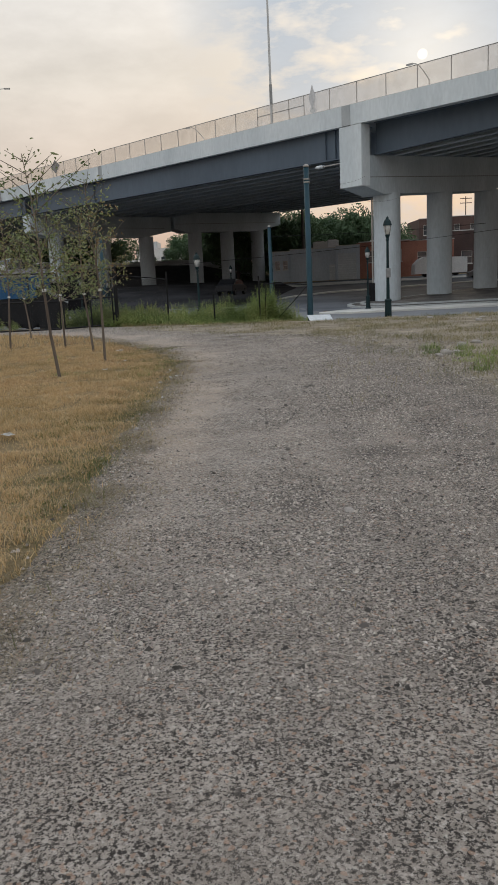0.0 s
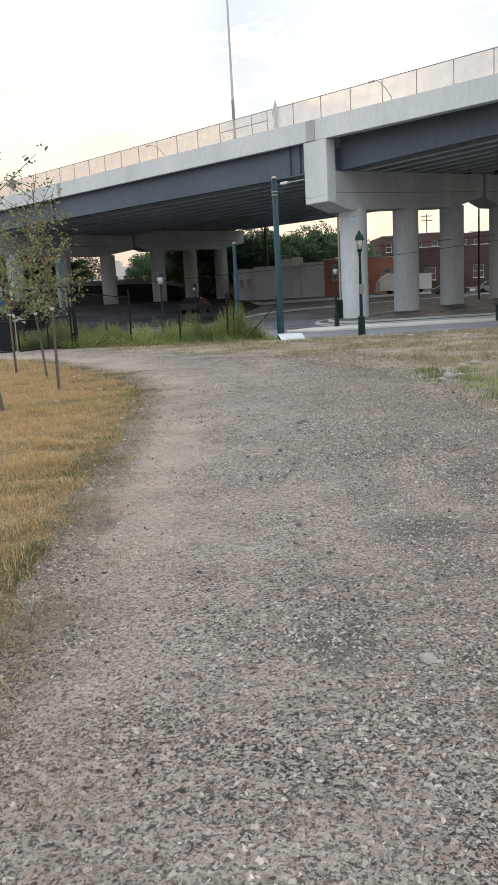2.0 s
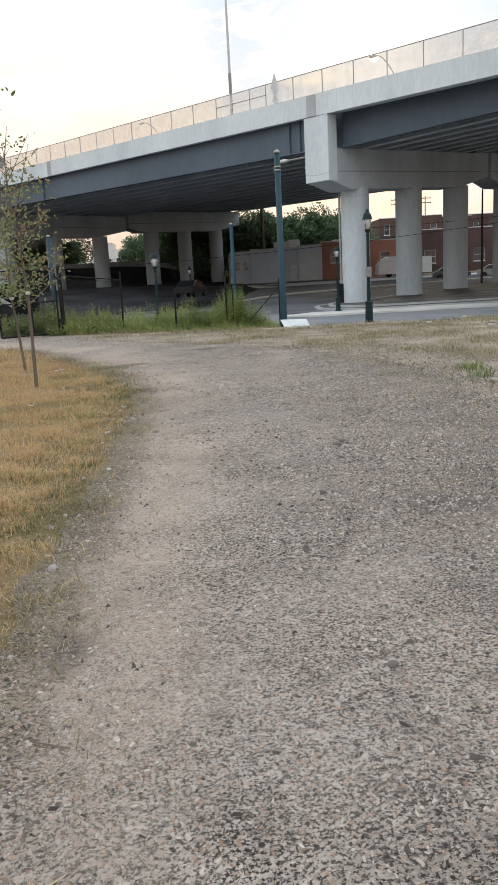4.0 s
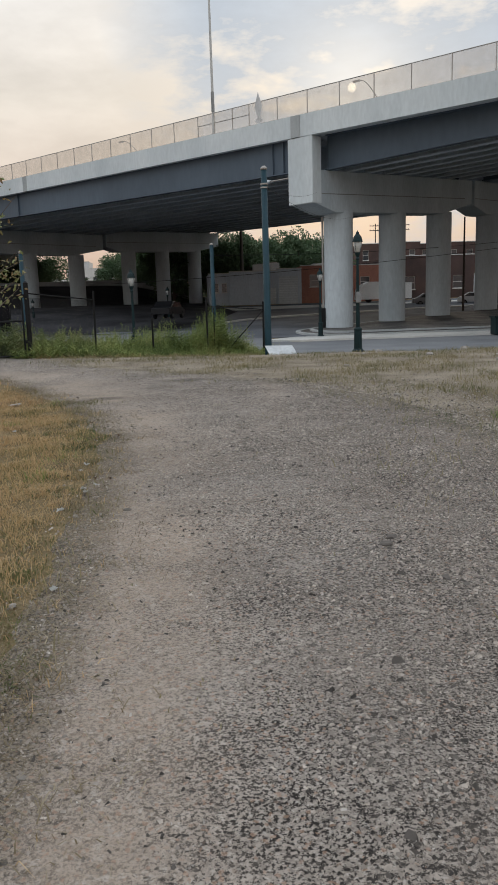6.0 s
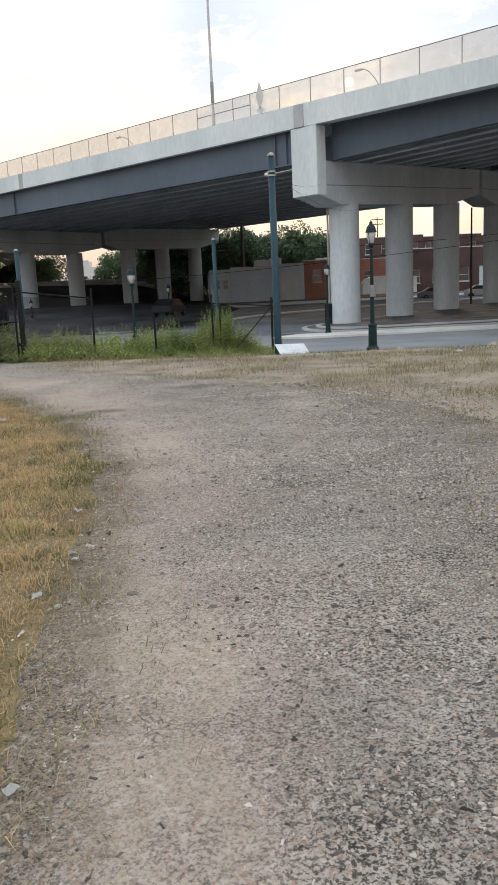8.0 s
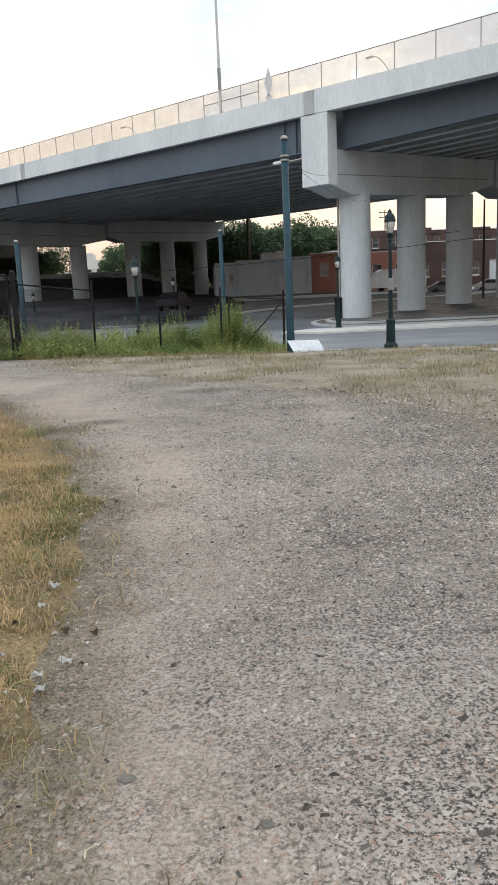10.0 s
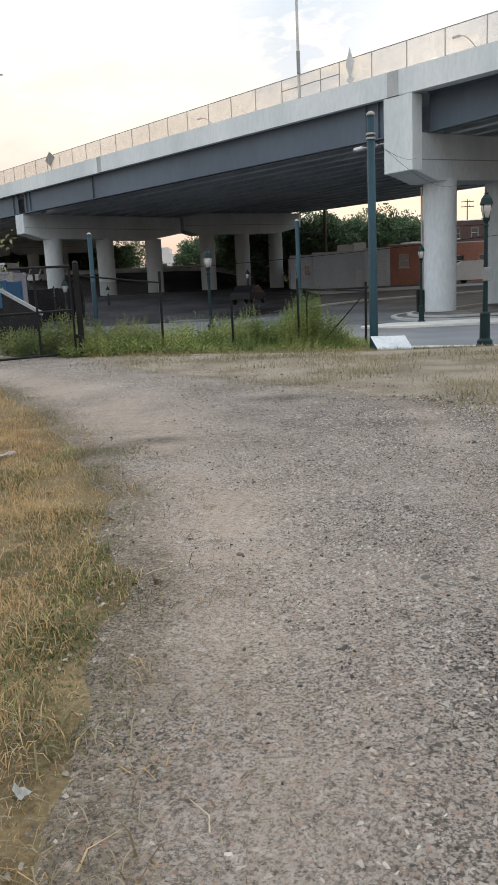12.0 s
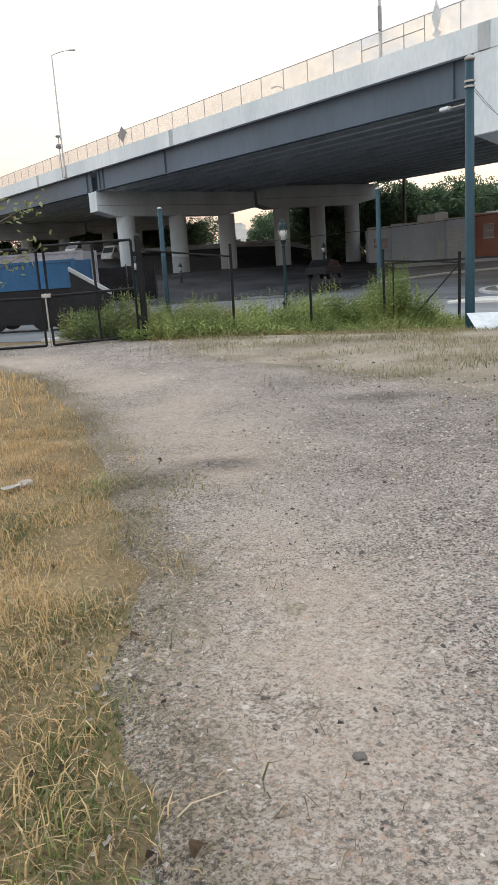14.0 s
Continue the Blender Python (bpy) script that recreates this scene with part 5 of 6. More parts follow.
def blade_field(name, xy, tall, wide, bend, material, label, category, lift=0.0):
    """Many separate blades, each three tapering faces bent over by a random amount."""
    n = len(xy)
    z = land(xy) + lift
    az, ln = RNG.uniform(0, 2 * np.pi, n), RNG.uniform(0, 2 * np.pi, n)
    tufts = np.array([0.75 + 0.9 * noise.noise(Vector((float(a) * 3.2, float(c) * 3.2, 17.0))) for a, c in xy])
    h, w, b = tall * np.clip(tufts, 0.35, 1.5) * RNG.uniform(0.45, 1.25, n), wide * RNG.uniform(0.6, 1.4, n), bend * RNG.uniform(0.1, 1.3, n)
    side = np.stack([np.cos(az), np.sin(az), np.zeros(n)], 1)
    out = np.stack([np.cos(ln), np.sin(ln), np.zeros(n)], 1)
    root = np.column_stack([xy, z - 0.01])
    up = np.array([0, 0, 1.0])
    mid = root + out * (h * b * 0.3)[:, None] + up * (h * 0.55)[:, None]
    tip = root + out * (h * b)[:, None] + up * (h * np.clip(1 - 0.35 * b, 0.15, 1))[:, None]
    s = side * (w / 2)[:, None]
    v = np.stack([root - s, root + s, mid + s * 0.75, mid - s * 0.75, tip], 1).reshape(-1, 3)
    i = np.arange(n)[:, None] * 5
    quads = (i + np.array([0, 1, 2, 3])).tolist()
    tris = (i + np.array([3, 2, 4])).tolist()
    return tagged(sheet(name, v.tolist(), quads + tris, material), label, category, kind="stuff")


def scatter(n, x0, x1, y0, y1, keep):
    pts = np.column_stack([RNG.uniform(x0, x1, n), RNG.uniform(y0, y1, n)])
    return pts[np.array([RNG.random() < keep(float(a), float(b)) for a, b in pts])]


def left_keep(x, y):
    d = edge(LEFT_EDGE, y, 1.0) - x
    if d < -0.1:
        return 0.10 * max(0.0, 1 + d / 0.5) if noise.noise(Vector((x * 3, y * 3, 12))) > 0.0 else 0.0
    clump = 0.55 + 0.9 * noise.noise(Vector((x * 1.4, y * 1.4, 2.0)))
    return max(0.0, min(1.0, clump + 0.25)) * min(1.0, (d + 0.12) / 0.4) * (0.6 + 0.4 * max(0, min(1, (16 - y) / 8)))


near = scatter(390000, -6.0, -0.6, 2.4, 20, left_keep)
blade_field("dry_grass", near, 0.092, 0.0055, 1.25, M_STRAW, "golden dry grass with greener tufts beside the drive", "grass")
far = scatter(60000, -22, -2.5, 12, 29, lambda x, y: 0.0 if x > edge(LEFT_EDGE, y, 1.0) or (x > -6.0 and y < 20) else 0.8)
blade_field("dry_grass", far, 0.2, 0.013, 0.9, M_STRAW, "golden dry grass spreading towards the gate", "grass")


def rim_keep(x, y):
    d = edge(LEFT_EDGE, y, 1.0) - x
    return max(0.0, 1 - abs(d - 0.02) / 0.4) * max(0.0, 0.25 + 1.3 * noise.noise(Vector((x * 2.5, y * 2.5, 8))))


rim = scatter(60000, -7, -0.6, 2.4, 26, rim_keep)
blade_field("verge_grass", rim, 0.12, 0.006, 1.3, M_VERGEGRASS, "thin mixed grass straggling onto the gravel edge", "grass", 0.026)


def right_keep(x, y):
    d = x - edge(RIGHT_EDGE, y, 9.0)
    if d < -2.4 or y > 33.6 - 0.45 * (x - 6):
        return 0.0
    return max(0.0, min(1.0, 0.42 + 1.5 * noise.noise(Vector((x * 0.7, y * 0.7, 5.0))) + 0.5 * noise.noise(Vector((x * 2.6, y * 2.6, 15.0))))) * min(1.0, ((d + 2.4) / 3.6) ** 1.6)


verge = scatter(300000, -7, 16, 8, 36, right_keep)
blade_field("verge_grass", verge, 0.15, 0.007, 1.0, M_VERGEGRASS, "short patchy drying grass between drive and street", "grass")
loose = scatter(9000, -2, 3, 2.4, 26, lambda x, y: 1.0 if edge(LEFT_EDGE, y, 1.0) < x < edge(RIGHT_EDGE, y, 9.0) and noise.noise(Vector((x * 1.2, y * 1.2, 21))) > 0.28 else 0.0)
if len(loose):
    blade_field("gravel_weeds", loose, 0.035, 0.004, 1.5, M_VERGEGRASS, "sparse dry sprouts pushing up through the gravel", "grass", 0.026)


thatch = scatter(420000, -7, 0.4, 2.4, 24, lambda x, y: max(0.0, 1 - abs(edge(LEFT_EDGE, y, 1.0) + 0.1 - x) / 0.7) ** 1.3 * max(0.0, min(1.0, 0.55 + 1.1 * noise.noise(Vector((x * 2.1, y * 1.7, 41))))))
blade_field("straw_litter", thatch, 0.042, 0.0042, 3.0, M_LITTER, "flattened straw and dry litter along the gravel edge", "straw", 0.03)


def mat_keep(x, y):
    d = edge(LEFT_EDGE, y, 1.0) - x
    if not -0.3 < d < 1.0:
        return 0.0
    return min(1.0, (d + 0.3) / 0.3) * min(1.0, (1.0 - d) / 0.8) * max(0.0, min(1.0, 0.45 + 1.5 * noise.noise(Vector((x * 1.6, y * 1.1, 61)))))


M_GREENMAT = blades("short_green_grass", [(0.05, 0.07, 0.022), (0.085, 0.11, 0.03), (0.13, 0.15, 0.045), (0.2, 0.17, 0.075), (0.12, 0.085, 0.045)])
matted = scatter(240000, -4.4, -0.7, 4.0, 17.5, mat_keep)
blade_field("short_grass", matted, 0.062, 0.0055, 1.6, M_GREENMAT, "short matted green and brown grass at the drive's edge", "grass")
spot = np.column_stack([RNG.normal(-2.0, 0.25, 420), RNG.normal(17.2, 0.25, 420)])
blade_field("short_grass", spot, 0.05, 0.007, 1.8, M_GREENMAT, "dark weedy patch growing into the gravel", "grass", 0.02)


base_grass = scatter(26000, -9, 6, 26.5, 37, lambda x, y: max(0.0, 1 - abs((Vector((x, y, 0)) - GP).dot(Vector((-FD.y, FD.x, 0))) + 0.5) / 0.9) if -0.3 < (Vector((x, y, 0)) - GP).dot(FD) < 11 else 0.0)
blade_field("verge_grass", base_grass, 0.26, 0.008, 0.9, M_STRAW, "yellowing grass along the foot of the fence", "grass")
# Tall weeds along the fence
def weed_bed(name, n, tall, label, spread, d0, d1):
    v, f = [], []
    side = Vector((-FD.y, FD.x, 0))
    for _ in range(n):
        d, s = RNG.uniform(d0, d1), RNG.uniform(*spread)
        if d < 0.1:
            s += 0.3 + 0.38 * abs(d)
        p = GP + FD * d + side * s
        x, y = float(p.x), float(p.y)
        z = height(x, y)
        h = tall * RNG.uniform(0.45, 1.15) * (0.65 + 0.7 * max(0.0, 0.5 + noise.noise(Vector((x * 0.8, y * 0.8, 1)))))
        lean = np.array([RNG.normal(0, 0.1), RNG.normal(0, 0.1)]) * h
        root, tip = np.array([x, y, z]), np.array([x + lean[0], y + lean[1], z + h])
        b = len(v)
        for c, r in ((root, 0.006), (tip, 0.003)):
            for k in range(3):
                a = 2 * math.pi * k / 3
                v.append((c[0] + r * math.cos(a), c[1] + r * math.sin(a), c[2]))
        for k in range(3):
            f.append((b + k, b + (k + 1) % 3, b + 3 + (k + 1) % 3, b + 3 + k))
        m = int(10 + h * 14)
        for k in range(m):
            t = (k + 0.5) / m
            c = root + (tip - root) * t
            a = k * 2.4 + RNG.uniform(-0.4, 0.4)
            L = (0.05 + 0.16 * (1 - t) ** 0.7) * RNG.uniform(0.7, 1.2)
            o = np.array([math.cos(a), math.sin(a), RNG.uniform(0.0, 0.7)])
            q = np.array([-math.sin(a), math.cos(a), 0]) * L * 0.16
            b = len(v)
            e = c + o * L
            g = c + o * L * 0.5 + np.array([0, 0, 0.012])
            for w in (c, g + q, e, g - q):
                v.append(tuple(w))
            f.append((b, b + 1, b + 2, b + 3))
    return tagged(sheet(name, v, f, M_WEED), label, "weeds", kind="stuff")


weed_bed("tall_weeds", 2300, 0.8, "tall green weeds crowding behind the fence", (0.15, 3.2), -0.8, 9.8)
weed_bed("tall_weeds", 800, 1.3, "dense tall green weeds near the pole", (-0.1, 1.9), 5.6, 9.2)
weed_bed("low_weeds", 520, 0.42, "low green weeds at the foot of the fence", (-0.9, 0.3), -0.6, 10.6)
weed_bed("low_weeds", 420, 0.42, "green weeds beyond the gate", (1.2, 6.0), -12, -2.2)
weed_grass = scatter(100000, -8, 5, 27.5, 39.5, lambda x, y: 1.0 if -0.5 < ((Vector((x, y, 0)) - GP).dot(Vector((-FD.y, FD.x, 0)))) < 3.6 and 0.1 < (Vector((x, y, 0)) - GP).dot(FD) < 10.8 else 0.0)
blade_field("green_grass", weed_grass, 0.66, 0.009, 0.8, M_WEED, "rank green grass among the fence weeds", "grass")


def tuft(x, y, n, tall, label):
    pts = np.column_stack([RNG.normal(x, 0.11, n), RNG.normal(y, 0.11, n)])
    blade_field("weed_tuft", pts, tall, 0.006, 1.0, M_WEED, label, "weeds")


for x, y in ((-2.72, 15.5), (-2.5, 17.3), (-3.4, 12.9), (-3.0, 12.6), (-1.75, 13.0), (-1.8, 12.2), (3.1, 13.4), (3.5, 12.8), (3.3, 14.3), (3.8, 13.9), (-1.62, 14.0), (-4.2, 15.9), (3.3, 12.0), (3.5, 11.5), (3.25, 10.9), (3.7, 12.3), (3.9, 11.7), (4.1, 12.9), (3.55, 10.4)):
    tuft(x, y, 70 if x < 0 else 150, 0.13 if x < 0 else 0.19, "small green weed tuft in dry grass")


# Trees
def crown_leaves(centres, size, per, leaf):
    """Leaf clumps scattered round limb ends."""
    v, f = [], []
    for c, r in centres:
        n = per
        d = RNG.normal(0, 1, (n, 3))
        d /= np.linalg.norm(d, axis=1)[:, None]
        p = np.array(c) + d * (r * RNG.uniform(0.35, 1.08, n) ** 0.6)[:, None] * np.array([1, 1, 0.8])
        a = RNG.normal(0, 1, (n, 3))
        a /= np.linalg.norm(a, axis=1)[:, None]
        q = np.cross(a, RNG.normal(0, 1, (n, 3)))
        q /= np.linalg.norm(q, axis=1)[:, None]
        s = leaf * RNG.uniform(0.5, 1.4, n)[:, None]
        b = len(v)
        quad = np.stack([p - a * s, p + q * s * 0.5, p + a * s, p - q * s * 0.5], 1).reshape(-1, 3)
        v.extend(quad.tolist())
        f.extend((np.arange(n)[:, None] * 4 + b + np.arange(4)).tolist())
    return v, f


def wood_tree(h, spread, seed):
    rnd = random.Random(seed)
    th = thing("tree", (0, 0, -50 - seed), "full-leaved dark green deciduous tree behind the buildings", "tree", "far trees")
    bm = bmesh.new()
    pts = [Vector((0, 0, -0.3)), Vector((rnd.uniform(-0.2, 0.2), 0.1, h * 0.3)), Vector((rnd.uniform(-0.4, 0.4), 0, h * 0.62))]
    for a, b, r0, r1 in ((pts[0], pts[1], 0.28, 0.2), (pts[1], pts[2], 0.2, 0.1)):
        tube(bm, a, b, r0, 8, r1)
    centres = []
    for i in range(15):
        a = i * 2.4
        lo = h * rnd.uniform(0.06, 0.55)
        reach = spread * rnd.uniform(0.35, 1.0)
        e = Vector((math.cos(a) * reach, math.sin(a) * reach, min(h * 0.95, lo + h * rnd.uniform(0.12, 0.36))))
        tube(bm, Vector((0, 0, lo)), e, 0.09, 5, 0.03)
        centres.append((tuple(e), spread * rnd.uniform(0.3, 0.55)))
    for i in range(5):
        centres.append(((rnd.uniform(-0.3, 0.3) * spread, rnd.uniform(-0.3, 0.3) * spread, h * rnd.uniform(0.72, 0.92)), spread * rnd.uniform(0.28, 0.48)))
    part("trunk", bm, M_BARK, th)
    v, f = crown_leaves(centres, spread, 460, 0.135 + 0.008 * h)
    sheet("crown", v, f, M_FOREST, th)
    return th


KINDS = [wood_tree(9.6, 4.4, 1), wood_tree(7.6, 4.2, 2), wood_tree(10.6, 5.0, 3)]
SPOTS = [(x, 131 + 4 * math.sin(x), k) for k, x in enumerate(np.arange(-2, 25, 4.1))] + [(x, 142 + 5 * math.sin(x * 2), k + 1) for k, x in enumerate(np.arange(-6, 27, 5.2))] + [(x, 168 + 4 * math.cos(x), 2) for x in np.arange(-62, -6, 4.8) if abs(x + 20.5) > 4.2] + [(x, 175 + 9 * math.sin(x), 2) for x in np.arange(78, 120, 7)] + [(x, 190 + 6 * math.sin(x), k) for k, x in enumerate(np.arange(-120, -52, 7))] + [(x, 172, 0) for x in (-44, -38, -9)]
for k in range(len(SPOTS)):
    x, y, kind = SPOTS[k]
    s = 0.82 + 0.34 * random.random()
    src = KINDS[kind % 3]
    if k < 3:
        src = KINDS[k]
    m = Matrix.Translation((x, y, height(x, y))) @ pose(0, 0, 0, 0, 0, random.uniform(0, 360))
    if k < 3:
        src.matrix_basis = m
    else:
        t = copy_thing(src, m)
        t.scale = (s, s, s * random.uniform(0.85, 1.12))

# undergrowth below the far trees
low = [((x + RNG.uniform(-1, 1), 160 + RNG.uniform(-2, 2.5), height(x, 160) + RNG.uniform(0.6, 4.4)), RNG.uniform(1.5, 2.6)) for x in np.arange(-64, 6, 1.5)] + [((x + RNG.uniform(-1, 1), 129 + RNG.uniform(-1, 2), height(x, 129) + RNG.uniform(0.6, 3.0)), RNG.uniform(1.4, 2.4)) for x in np.arange(-3, 27, 1.6)]
v, f = crown_leaves(low, 2, 480, 0.17)
tagged(sheet("undergrowth", v, f, M_FOREST), "dense green undergrowth below the far trees", "bushes", kind="stuff")


def sapling(x, y, h, lean, label, seed, low=0.34, limbs=()):
    """A young staked street tree: thin stem, twigs, small leaves, a white tie."""
    rnd = random.Random(seed)
    th = thing("sapling", (x, y, height(x, y)), label, "tree", "young trees")
    bm = bmesh.new()
    pts = [Vector((lean * t + 0.03 * math.sin(t * 7 + seed), 0.03 * math.sin(t * 5 + seed), h * t)) for t in (0, 0.2, 0.4, 0.6, 0.8, 1.0)]
    pts[0].z = -0.1
    for i in range(5):
        tube(bm, pts[i], pts[i + 1], 0.03 * (1 - i * 0.17), 7, 0.03 * (1 - (i + 1) * 0.17))
    part("trunk", bm, M_BARK, th)
    v, f = [], []
    for i in range(34 + len(limbs)):
        t = low + (0.98 - low) * (i + rnd.random()) / 34
        if i >= 34:
            t = limbs[i - 34][0]
        k = min(4, int(t * 5))
        root = pts[k].lerp(pts[k + 1], t * 5 - k)
        a = i * 2.4 + rnd.uniform(-0.5, 0.5)
        L = (0.3 + 0.68 * math.sin(math.pi * min(1, (t - low) / (1 - low) * 0.9 + 0.1))) * rnd.uniform(0.6, 1.15) * h / 3.6
        e = root + Vector((math.cos(a) * L, math.sin(a) * L, L * rnd.uniform(0.4, 0.9)))
        if i >= 34:
            _, a, L, rise = limbs[i - 34]
            e = root + Vector((math.cos(a) * L, math.sin(a) * L, L * rise))
        bm = bmesh.new()
        tube(bm, root, e, 0.008, 4, 0.003)
        part("twig", bm, M_BARK, th)
        density = 60 if i >= 34 else 30 if t < 0.74 else 9
        for _ in range(density):
            s = rnd.uniform(0.2, 1.05)
            c = root.lerp(e, s) + Vector((rnd.gauss(0, 0.07), rnd.gauss(0, 0.07), rnd.gauss(0, 0.06)))
            d = Vector((rnd.gauss(0, 1), rnd.gauss(0, 1), rnd.gauss(-0.4, 0.7))).normalized() * rnd.uniform(0.026, 0.045)
            q = d.cross(Vector((rnd.gauss(0, 1), rnd.gauss(0, 1), rnd.gauss(0, 1)))).normalized() * d.length * 0.42
            b = len(v)
            n = d.cross(q).normalized() * d.length * 0.22
            for w in (c - d, c - d * 0.35 + q + n, c + d * 0.35 + q * 0.8 + n, c + d, c + d * 0.35 - q * 0.8 + n, c - d * 0.35 - q + n):
                v.append(tuple(w))
            f.append((b, b + 1, b + 2, b + 3))
            f.append((b, b + 3, b + 4, b + 5))
    sheet("leaves", v, f, M_SAPLEAF, th)
    bm = bmesh.new()
    c = pts[2]
    box(bm, c.x - 0.03, c.x + 0.03, c.y - 0.03, c.y + 0.03, c.z - 0.02, c.z + 0.03, None, 0.008)
    part("tree_tie", bm, M_TIE, th, "white cloth tie round the stem")
    return th


sapling(-3.28, 12.6, 3.55, -0.25, "slender young tree with sparse bronze-tipped leaves", 3)
sapling(-3.0, 15.3, 3.5, -0.12, "slender young tree with drooping olive leaves", 5)
sapling(-3.78, 17.7, 3.3, -0.1, "thin young tree with olive and reddish leaves", 8)
sapling(-4.77, 19.4, 3.3, -0.2, "young tree with a white tie beside dry grass", 11, limbs=((0.45, 0.32, 1.25, 0.5), (0.36, 0.3, 1.2, 0.4)))
sapling(-6.84, 23.4, 3.1, -0.1, "thin young tree near the gate", 14)
sapling(-6.3, 19.8, 3.3, 0.1, "young tree with broad pale green leaves", 17, 0.42)

# Loose stones on the drive
CHIP_V = np.array([(1, 0.75, 0), (-1, 0.75, 0), (-1, -0.75, 0), (1, -0.75, 0), (0.5, 0.06, 1), (-0.5, -0.06, 1)], float)
CHIP_F = [(0, 1, 5, 4), (2, 3, 4, 5), (1, 2, 5), (3, 0, 4)]


def stone_field(name, xy, r0, r1, material, label, power=1.6):
    n = len(xy)
    z = land(xy) + 0.013
    r = r0 + (r1 - r0) * RNG.random(n) ** power
    a = RNG.uniform(0, 2 * np.pi, n)
    v = CHIP_V[None] * (r[:, None, None] * np.stack([RNG.uniform(0.8, 1.35, n), RNG.uniform(0.7, 1.1, n), RNG.uniform(0.6, 1.25, n)], 1)[:, None, :])
    v = v + RNG.normal(0, 0.22, v.shape) * r[:, None, None]
    c, s = np.cos(a)[:, None], np.sin(a)[:, None]
    w = np.stack([v[..., 0] * c - v[..., 1] * s, v[..., 0] * s + v[..., 1] * c, v[..., 2]], 2)
    w += np.column_stack([xy, z - r * 0.15])[:, None, :]
    base = np.arange(n)[:, None] * 6
    f = [q for c in CHIP_F for q in (base + np.array(c)).tolist()]
    return tagged(sheet(name, w.reshape(-1, 3).tolist(), f, material), label, "stones", kind="stuff")


def bare(x, y):
    return looseness(x, y) * (1.0 if x < 1.7 else 0.55)


M_DARKSTONE = mat("dark_stones", (0.07, 0.062, 0.056), (0.13, 0.116, 0.104), 2.0, 60, 0.9, bump=0.1, vary="island", amount=0.5)
M_ROCK = mat("weathered_rock", (0.24, 0.215, 0.19), (0.36, 0.33, 0.3), 6.0, 60, 0.95, bump=0.4)
M_PALESTONE = mat("pale_stones", (0.4, 0.365, 0.33), (0.5, 0.465, 0.425), 2.0, 60, 0.9, bump=0.1, vary="island", amount=0.35)
grey = scatter(250000, -1.9, 4.0, 2.3, 19, bare)
stone_field("gravel_stones", grey, 0.0045, 0.012, M_STONE, "loose grey crushed stones strewn over the drive")
dark = scatter(60000, -1.9, 4.2, 2.3, 20, bare)
stone_field("gravel_stones", dark, 0.0045, 0.012, M_DARKSTONE, "loose dark stones strewn over the drive")
pale = scatter(9000, -1.9, 3.4, 2.3, 20, bare)
stone_field("gravel_stones", pale, 0.0045, 0.01, M_PALESTONE, "loose pale stone chips strewn over the drive")
pebbles = scatter(12000, -2, 6.0, 2.3, 27, bare)
stone_field("gravel_pebbles", pebbles, 0.007, 0.019, M_DARKSTONE, "larger dark pebbles scattered over the drive", 3)
farther = scatter(26000, -9, 6, 18, 29, bare)
stone_field("gravel_stones", farther, 0.006, 0.018, M_STONE, "loose stones at the far bend of the drive")
rimstones = scatter(1500, -7, -0.7, 2.4, 25, lambda x, y: max(0.0, 1 - abs(edge(LEFT_EDGE, y, 1.0) + 0.1 - x) / 0.3))
stone_field("edge_stones", rimstones, 0.004, 0.008, M_VERGE, "stones and crumbs of soil along the grass edge", 3)
isle = scatter(2600, 9, 40, 56, 78, lambda x, y: 1.0 if (x - 10.8) > -2.2 and y > 56.2 and y < 60 + 1.0 * (x - 6) and y < 72 + 0.3 * (x - 18) else 0.0)
stone_field("island_stones", isle, 0.06, 0.2, M_ROCK, "broken stones bedded round the bridge columns", 1.5)


def rock(x, y, r, material, label, flat=0.5, seed=0):
    rnd = random.Random(seed)
    bm = bmesh.new()
    bmesh.ops.create_icosphere(bm, subdivisions=2, radius=r)
    for v in bm.verts:
        v.co *= 1 + 0.35 * noise.noise(v.co / r * 1.3 + Vector((seed * 3.7, 0, 0)))
        v.co.z *= flat
        v.co.x *= 1.25
    bm.transform(pose(0, 0, 0, rnd.uniform(-8, 8), rnd.uniform(-8, 8), rnd.uniform(0, 360)))
    ob = part("rock", bm, material)
    ob.location = (x, y, height(x, y) + 0.012 + r * flat * 0.35)
    tagged(ob, label, "rock", "scattered rocks")


TRACK_ROCKS = [(0.63, 9.92, 0.036, 1), (0.79, 9.33, 0.024, 1), (-0.95, 11.0, 0.022, 1), (-0.56, 10.74, 0.018, 1), (0.49, 4.38, 0.03, 0), (-1.24, 7.43, 0.028, 2), (1.05, 9.4, 0.02, 1), (0.7, 10.04, 0.03, 1), (0.21, 6.23, 0.022, 1), (0.86, 9.23, 0.018, 1), (0.0, 14.09, 0.022, 1), (-0.88, 14.51, 0.018, 1), (-3.06, 17.44, 0.05, 0), (-1.3, 10.9, 0.017, 0), (-1.38, 9.3, 0.017, 0), (-1.22, 6.5, 0.014, 0), (-1.05, 7.9, 0.014, 2), (-1.32, 11.6, 0.017, 2), (1.4, 7.4, 0.02, 1), (1.1, 5.2, 0.02, 1), (-0.4, 4.4, 0.015, 1), (-0.62, 13.3, 0.016, 1), (0.4, 11.8, 0.02, 1)]
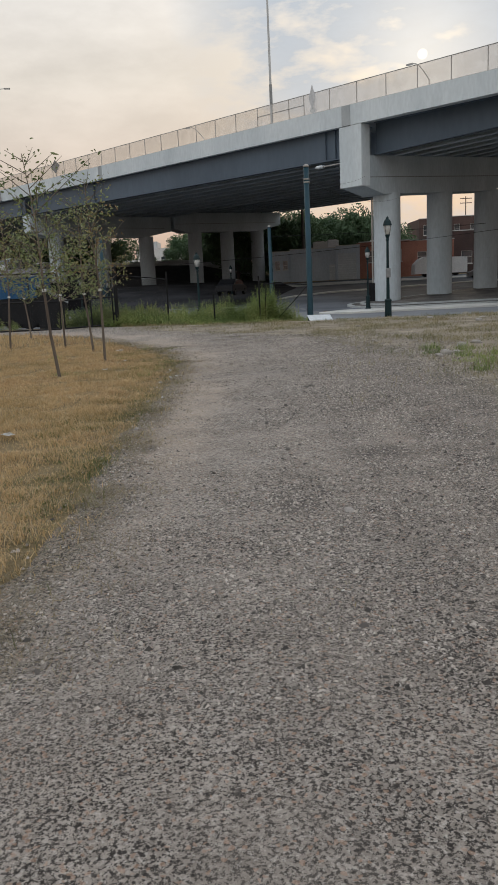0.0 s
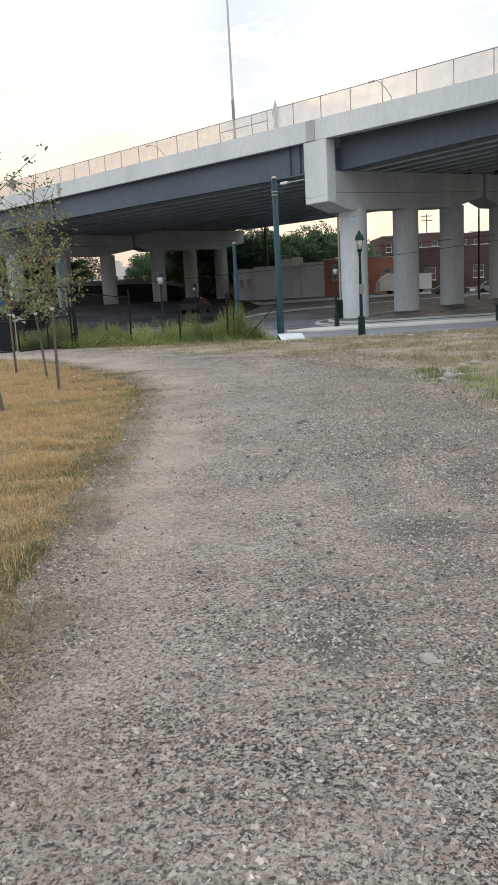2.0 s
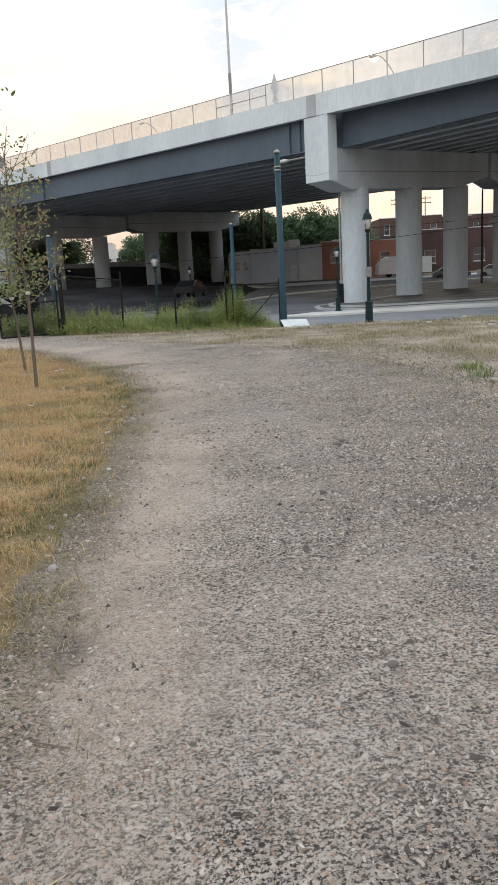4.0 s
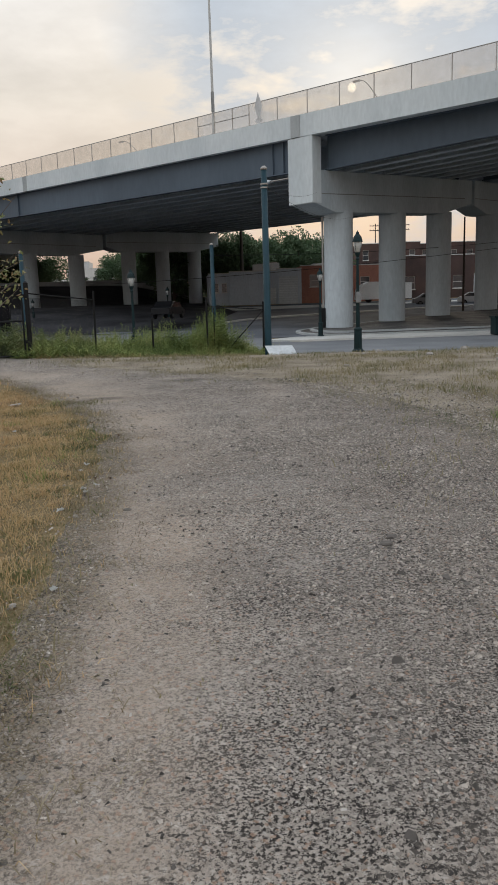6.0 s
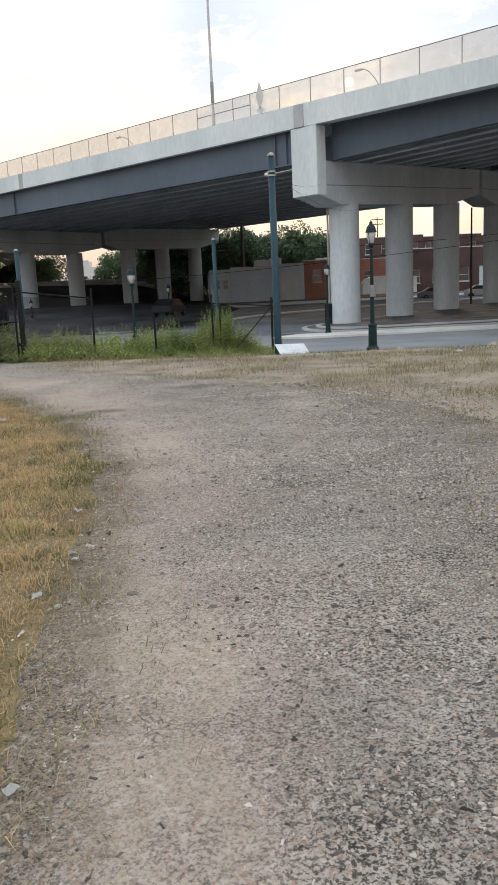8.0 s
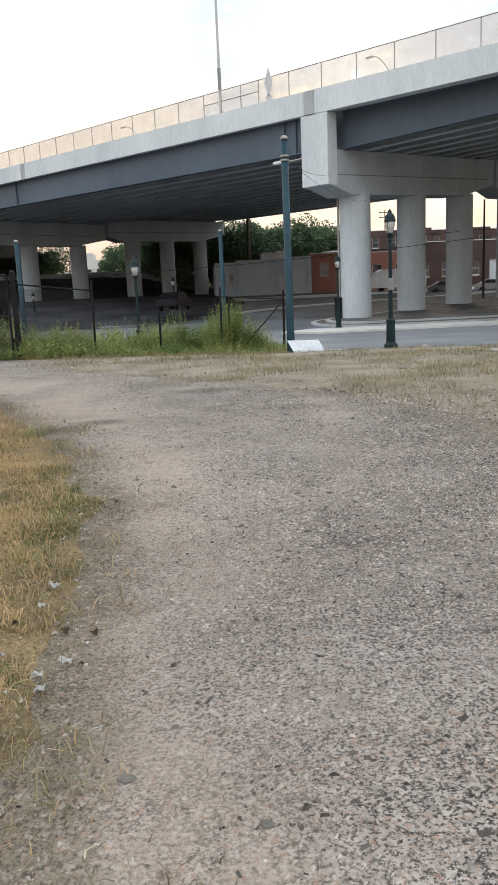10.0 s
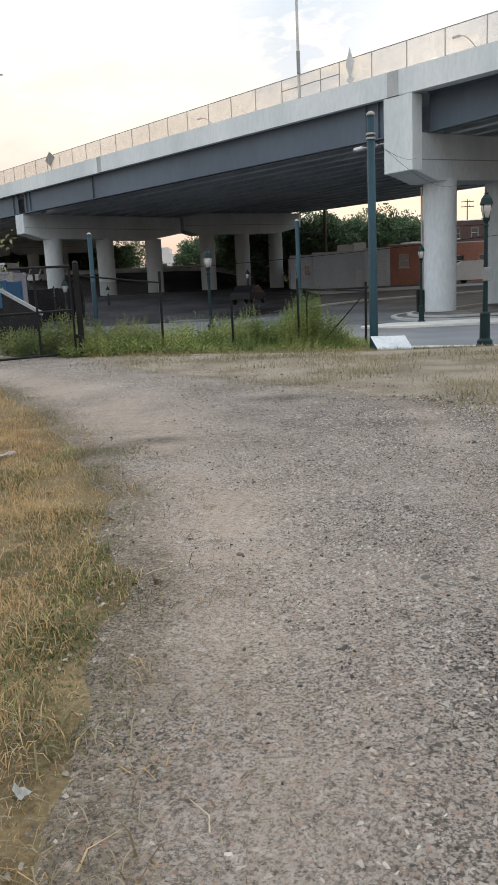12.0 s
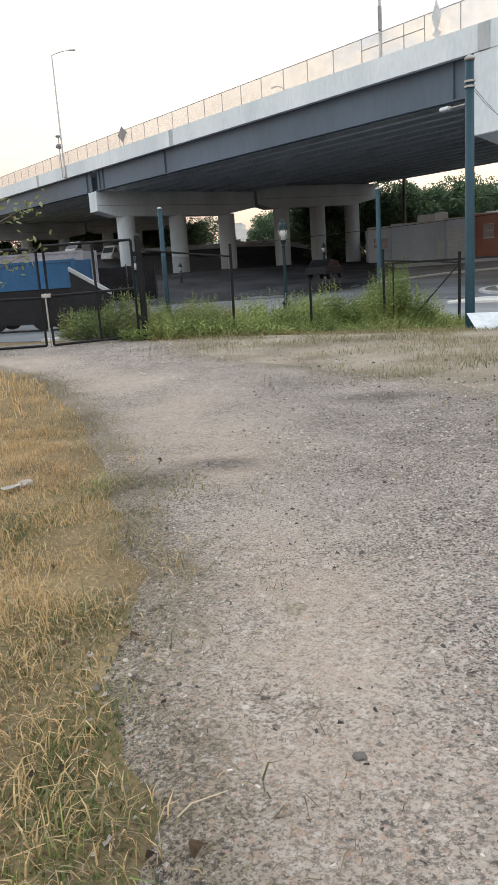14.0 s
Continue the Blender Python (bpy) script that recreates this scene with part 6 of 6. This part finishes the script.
BANK_ROCKS = [(3.3, 13.2, 0.09, 0), (3.55, 13.5, 0.07, 0), (3.1, 12.9, 0.06, 2), (3.9, 14.4, 0.1, 0), (4.4, 15.2, 0.09, 0), (2.6, 16.7, 0.05, 2), (5.0, 27.2, 0.09, 2), (4.2, 25.6, 0.06, 0), (5.6, 24.4, 0.08, 0), (7.4, 26.8, 0.12, 2), (3.0, 22.1, 0.07, 0), (6.5, 22.2, 0.09, 0)]
rock(-1.1, 15.45, 0.048, M_VERGE, "flat pale stone pressed into the gravel", 0.18, 77)
for i, (x, y, r, k) in enumerate(TRACK_ROCKS + BANK_ROCKS):
    rock(x, y, r, (M_ROCK, M_DARKSTONE, M_ROCK)[k], ("rough grey rock half sunk at the grass edge", "dark lump of stone on the gravel", "pale broken rock lying in the grass")[k], 0.5 + 0.2 * (i % 3) / 2, i)


def scrap(x, y, w, label, seed):
    """A crumpled bit of pale litter, a bent thin sheet."""
    rnd = random.Random(seed)
    bm = bmesh.new()
    rows = []
    for j in range(4):
        rows.append([Vector((w * (i / 3 - 0.5), w * 0.7 * (j / 3 - 0.5), 0.015 + abs(rnd.gauss(0, 0.012)))) for i in range(4)])
    loft(bm, rows, closed=False)
    bmesh.ops.solidify(bm, geom=bm.faces[:], thickness=0.003)
    bm.transform(pose(0, 0, 0, 0, 0, rnd.uniform(0, 360)))
    ob = part("litter_scrap", bm, M_TIE)
    ob.location = (x, y, height(x, y) + 0.02)
    tagged(ob, label, "litter", "litter")


for i, (x, y, w) in enumerate(((-2.5, 7.35, 0.13), (-1.42, 11.0, 0.06), (-2.62, 13.1, 0.08), (-1.2, 9.45, 0.05), (-1.45, 12.35, 0.05), (7.0, 23.5, 0.3), (5.2, 29.0, 0.25), (-3.1, 17.3, 0.12), (-1.34, 11.66, 0.05), (-1.31, 11.56, 0.05), (-1.43, 12.59, 0.05), (-1.25, 11.77, 0.05), (-2.53, 14.69, 0.05))):
    scrap(x, y, w, "crumpled pale scrap of litter lying on the ground", i)
M_STALK = mat("pale_straw", (0.36, 0.3, 0.2), (0.5, 0.43, 0.3), 4, 30, 0.8)
# fallen twigs and straw on the gravel edge
for i in range(26):
    y = 3.5 + i * 0.6
    x = edge(LEFT_EDGE, y, 1.0) + random.uniform(-0.05, 0.5)
    a = random.uniform(0, math.pi)
    L = random.uniform(0.06, 0.2)
    bm = bmesh.new()
    p = [Vector((math.cos(a) * L * s + 0.02 * math.sin(s * 6 + i), math.sin(a) * L * s, 0.012)) for s in (-0.5, 0, 0.5)]
    tube(bm, p[0], p[1], 0.0028, 5, 0.0024)
    tube(bm, p[1], p[2], 0.0024, 5, 0.0012)
    ob = part("dry_stalk", bm, M_STALK if i % 3 == 0 else M_BARK)
    ob.location = (x, y, height(x, y) + 0.012)
    tagged(ob, "dry broken plant stalk lying at the gravel edge", "stalk", "fallen stalks")


def dead_leaf(x, y, size, seed):
    """A curled brown leaf: a pointed oval bent up along its midrib."""
    rnd = random.Random(seed)
    bm = bmesh.new()
    curl = rnd.uniform(0.25, 0.6)
    rows = []
    for i in range(6):
        s = i / 5
        w = size * 0.42 * math.sin(math.pi * (0.08 + 0.88 * s))
        z = size * 0.3 * math.sin(math.pi * s) * rnd.uniform(0.6, 1.2)
        rows.append([Vector((size * (s - 0.5), w * k, z + curl * abs(k) * w)) for k in (-1, -0.5, 0, 0.5, 1)])
    loft(bm, rows, closed=False)
    bmesh.ops.solidify(bm, geom=bm.faces[:], thickness=0.0015)
    bm.transform(pose(0, 0, 0, rnd.uniform(-15, 15), rnd.uniform(-15, 15), rnd.uniform(0, 360)))
    ob = part("dead_leaf", bm, M_DEADLEAF)
    ob.location = (x, y, height(x, y) + 0.022)
    tagged(ob, "curled dark brown dead leaf on the gravel edge", "leaf", "dead leaves")


M_DEADLEAF = mat("dead_leaf_brown", (0.05, 0.032, 0.02), (0.12, 0.075, 0.045), 20, 90, 0.8, bump=0.2, vary="object", amount=0.4)
for i, (x, y) in enumerate(((-1.70, 14.43), (-1.77, 14.40), (-1.70, 15.21), (-1.27, 14.15), (-1.73, 15.13), (-1.95, 15.16), (-2.28, 15.92), (-2.24, 17.93), (-1.19, 11.76), (-1.54, 12.19), (-1.17, 12.04), (-1.30, 12.08), (-1.26, 11.42), (-1.37, 14.12))):
    dead_leaf(x, y, 0.026 + 0.007 * (i % 4), i)
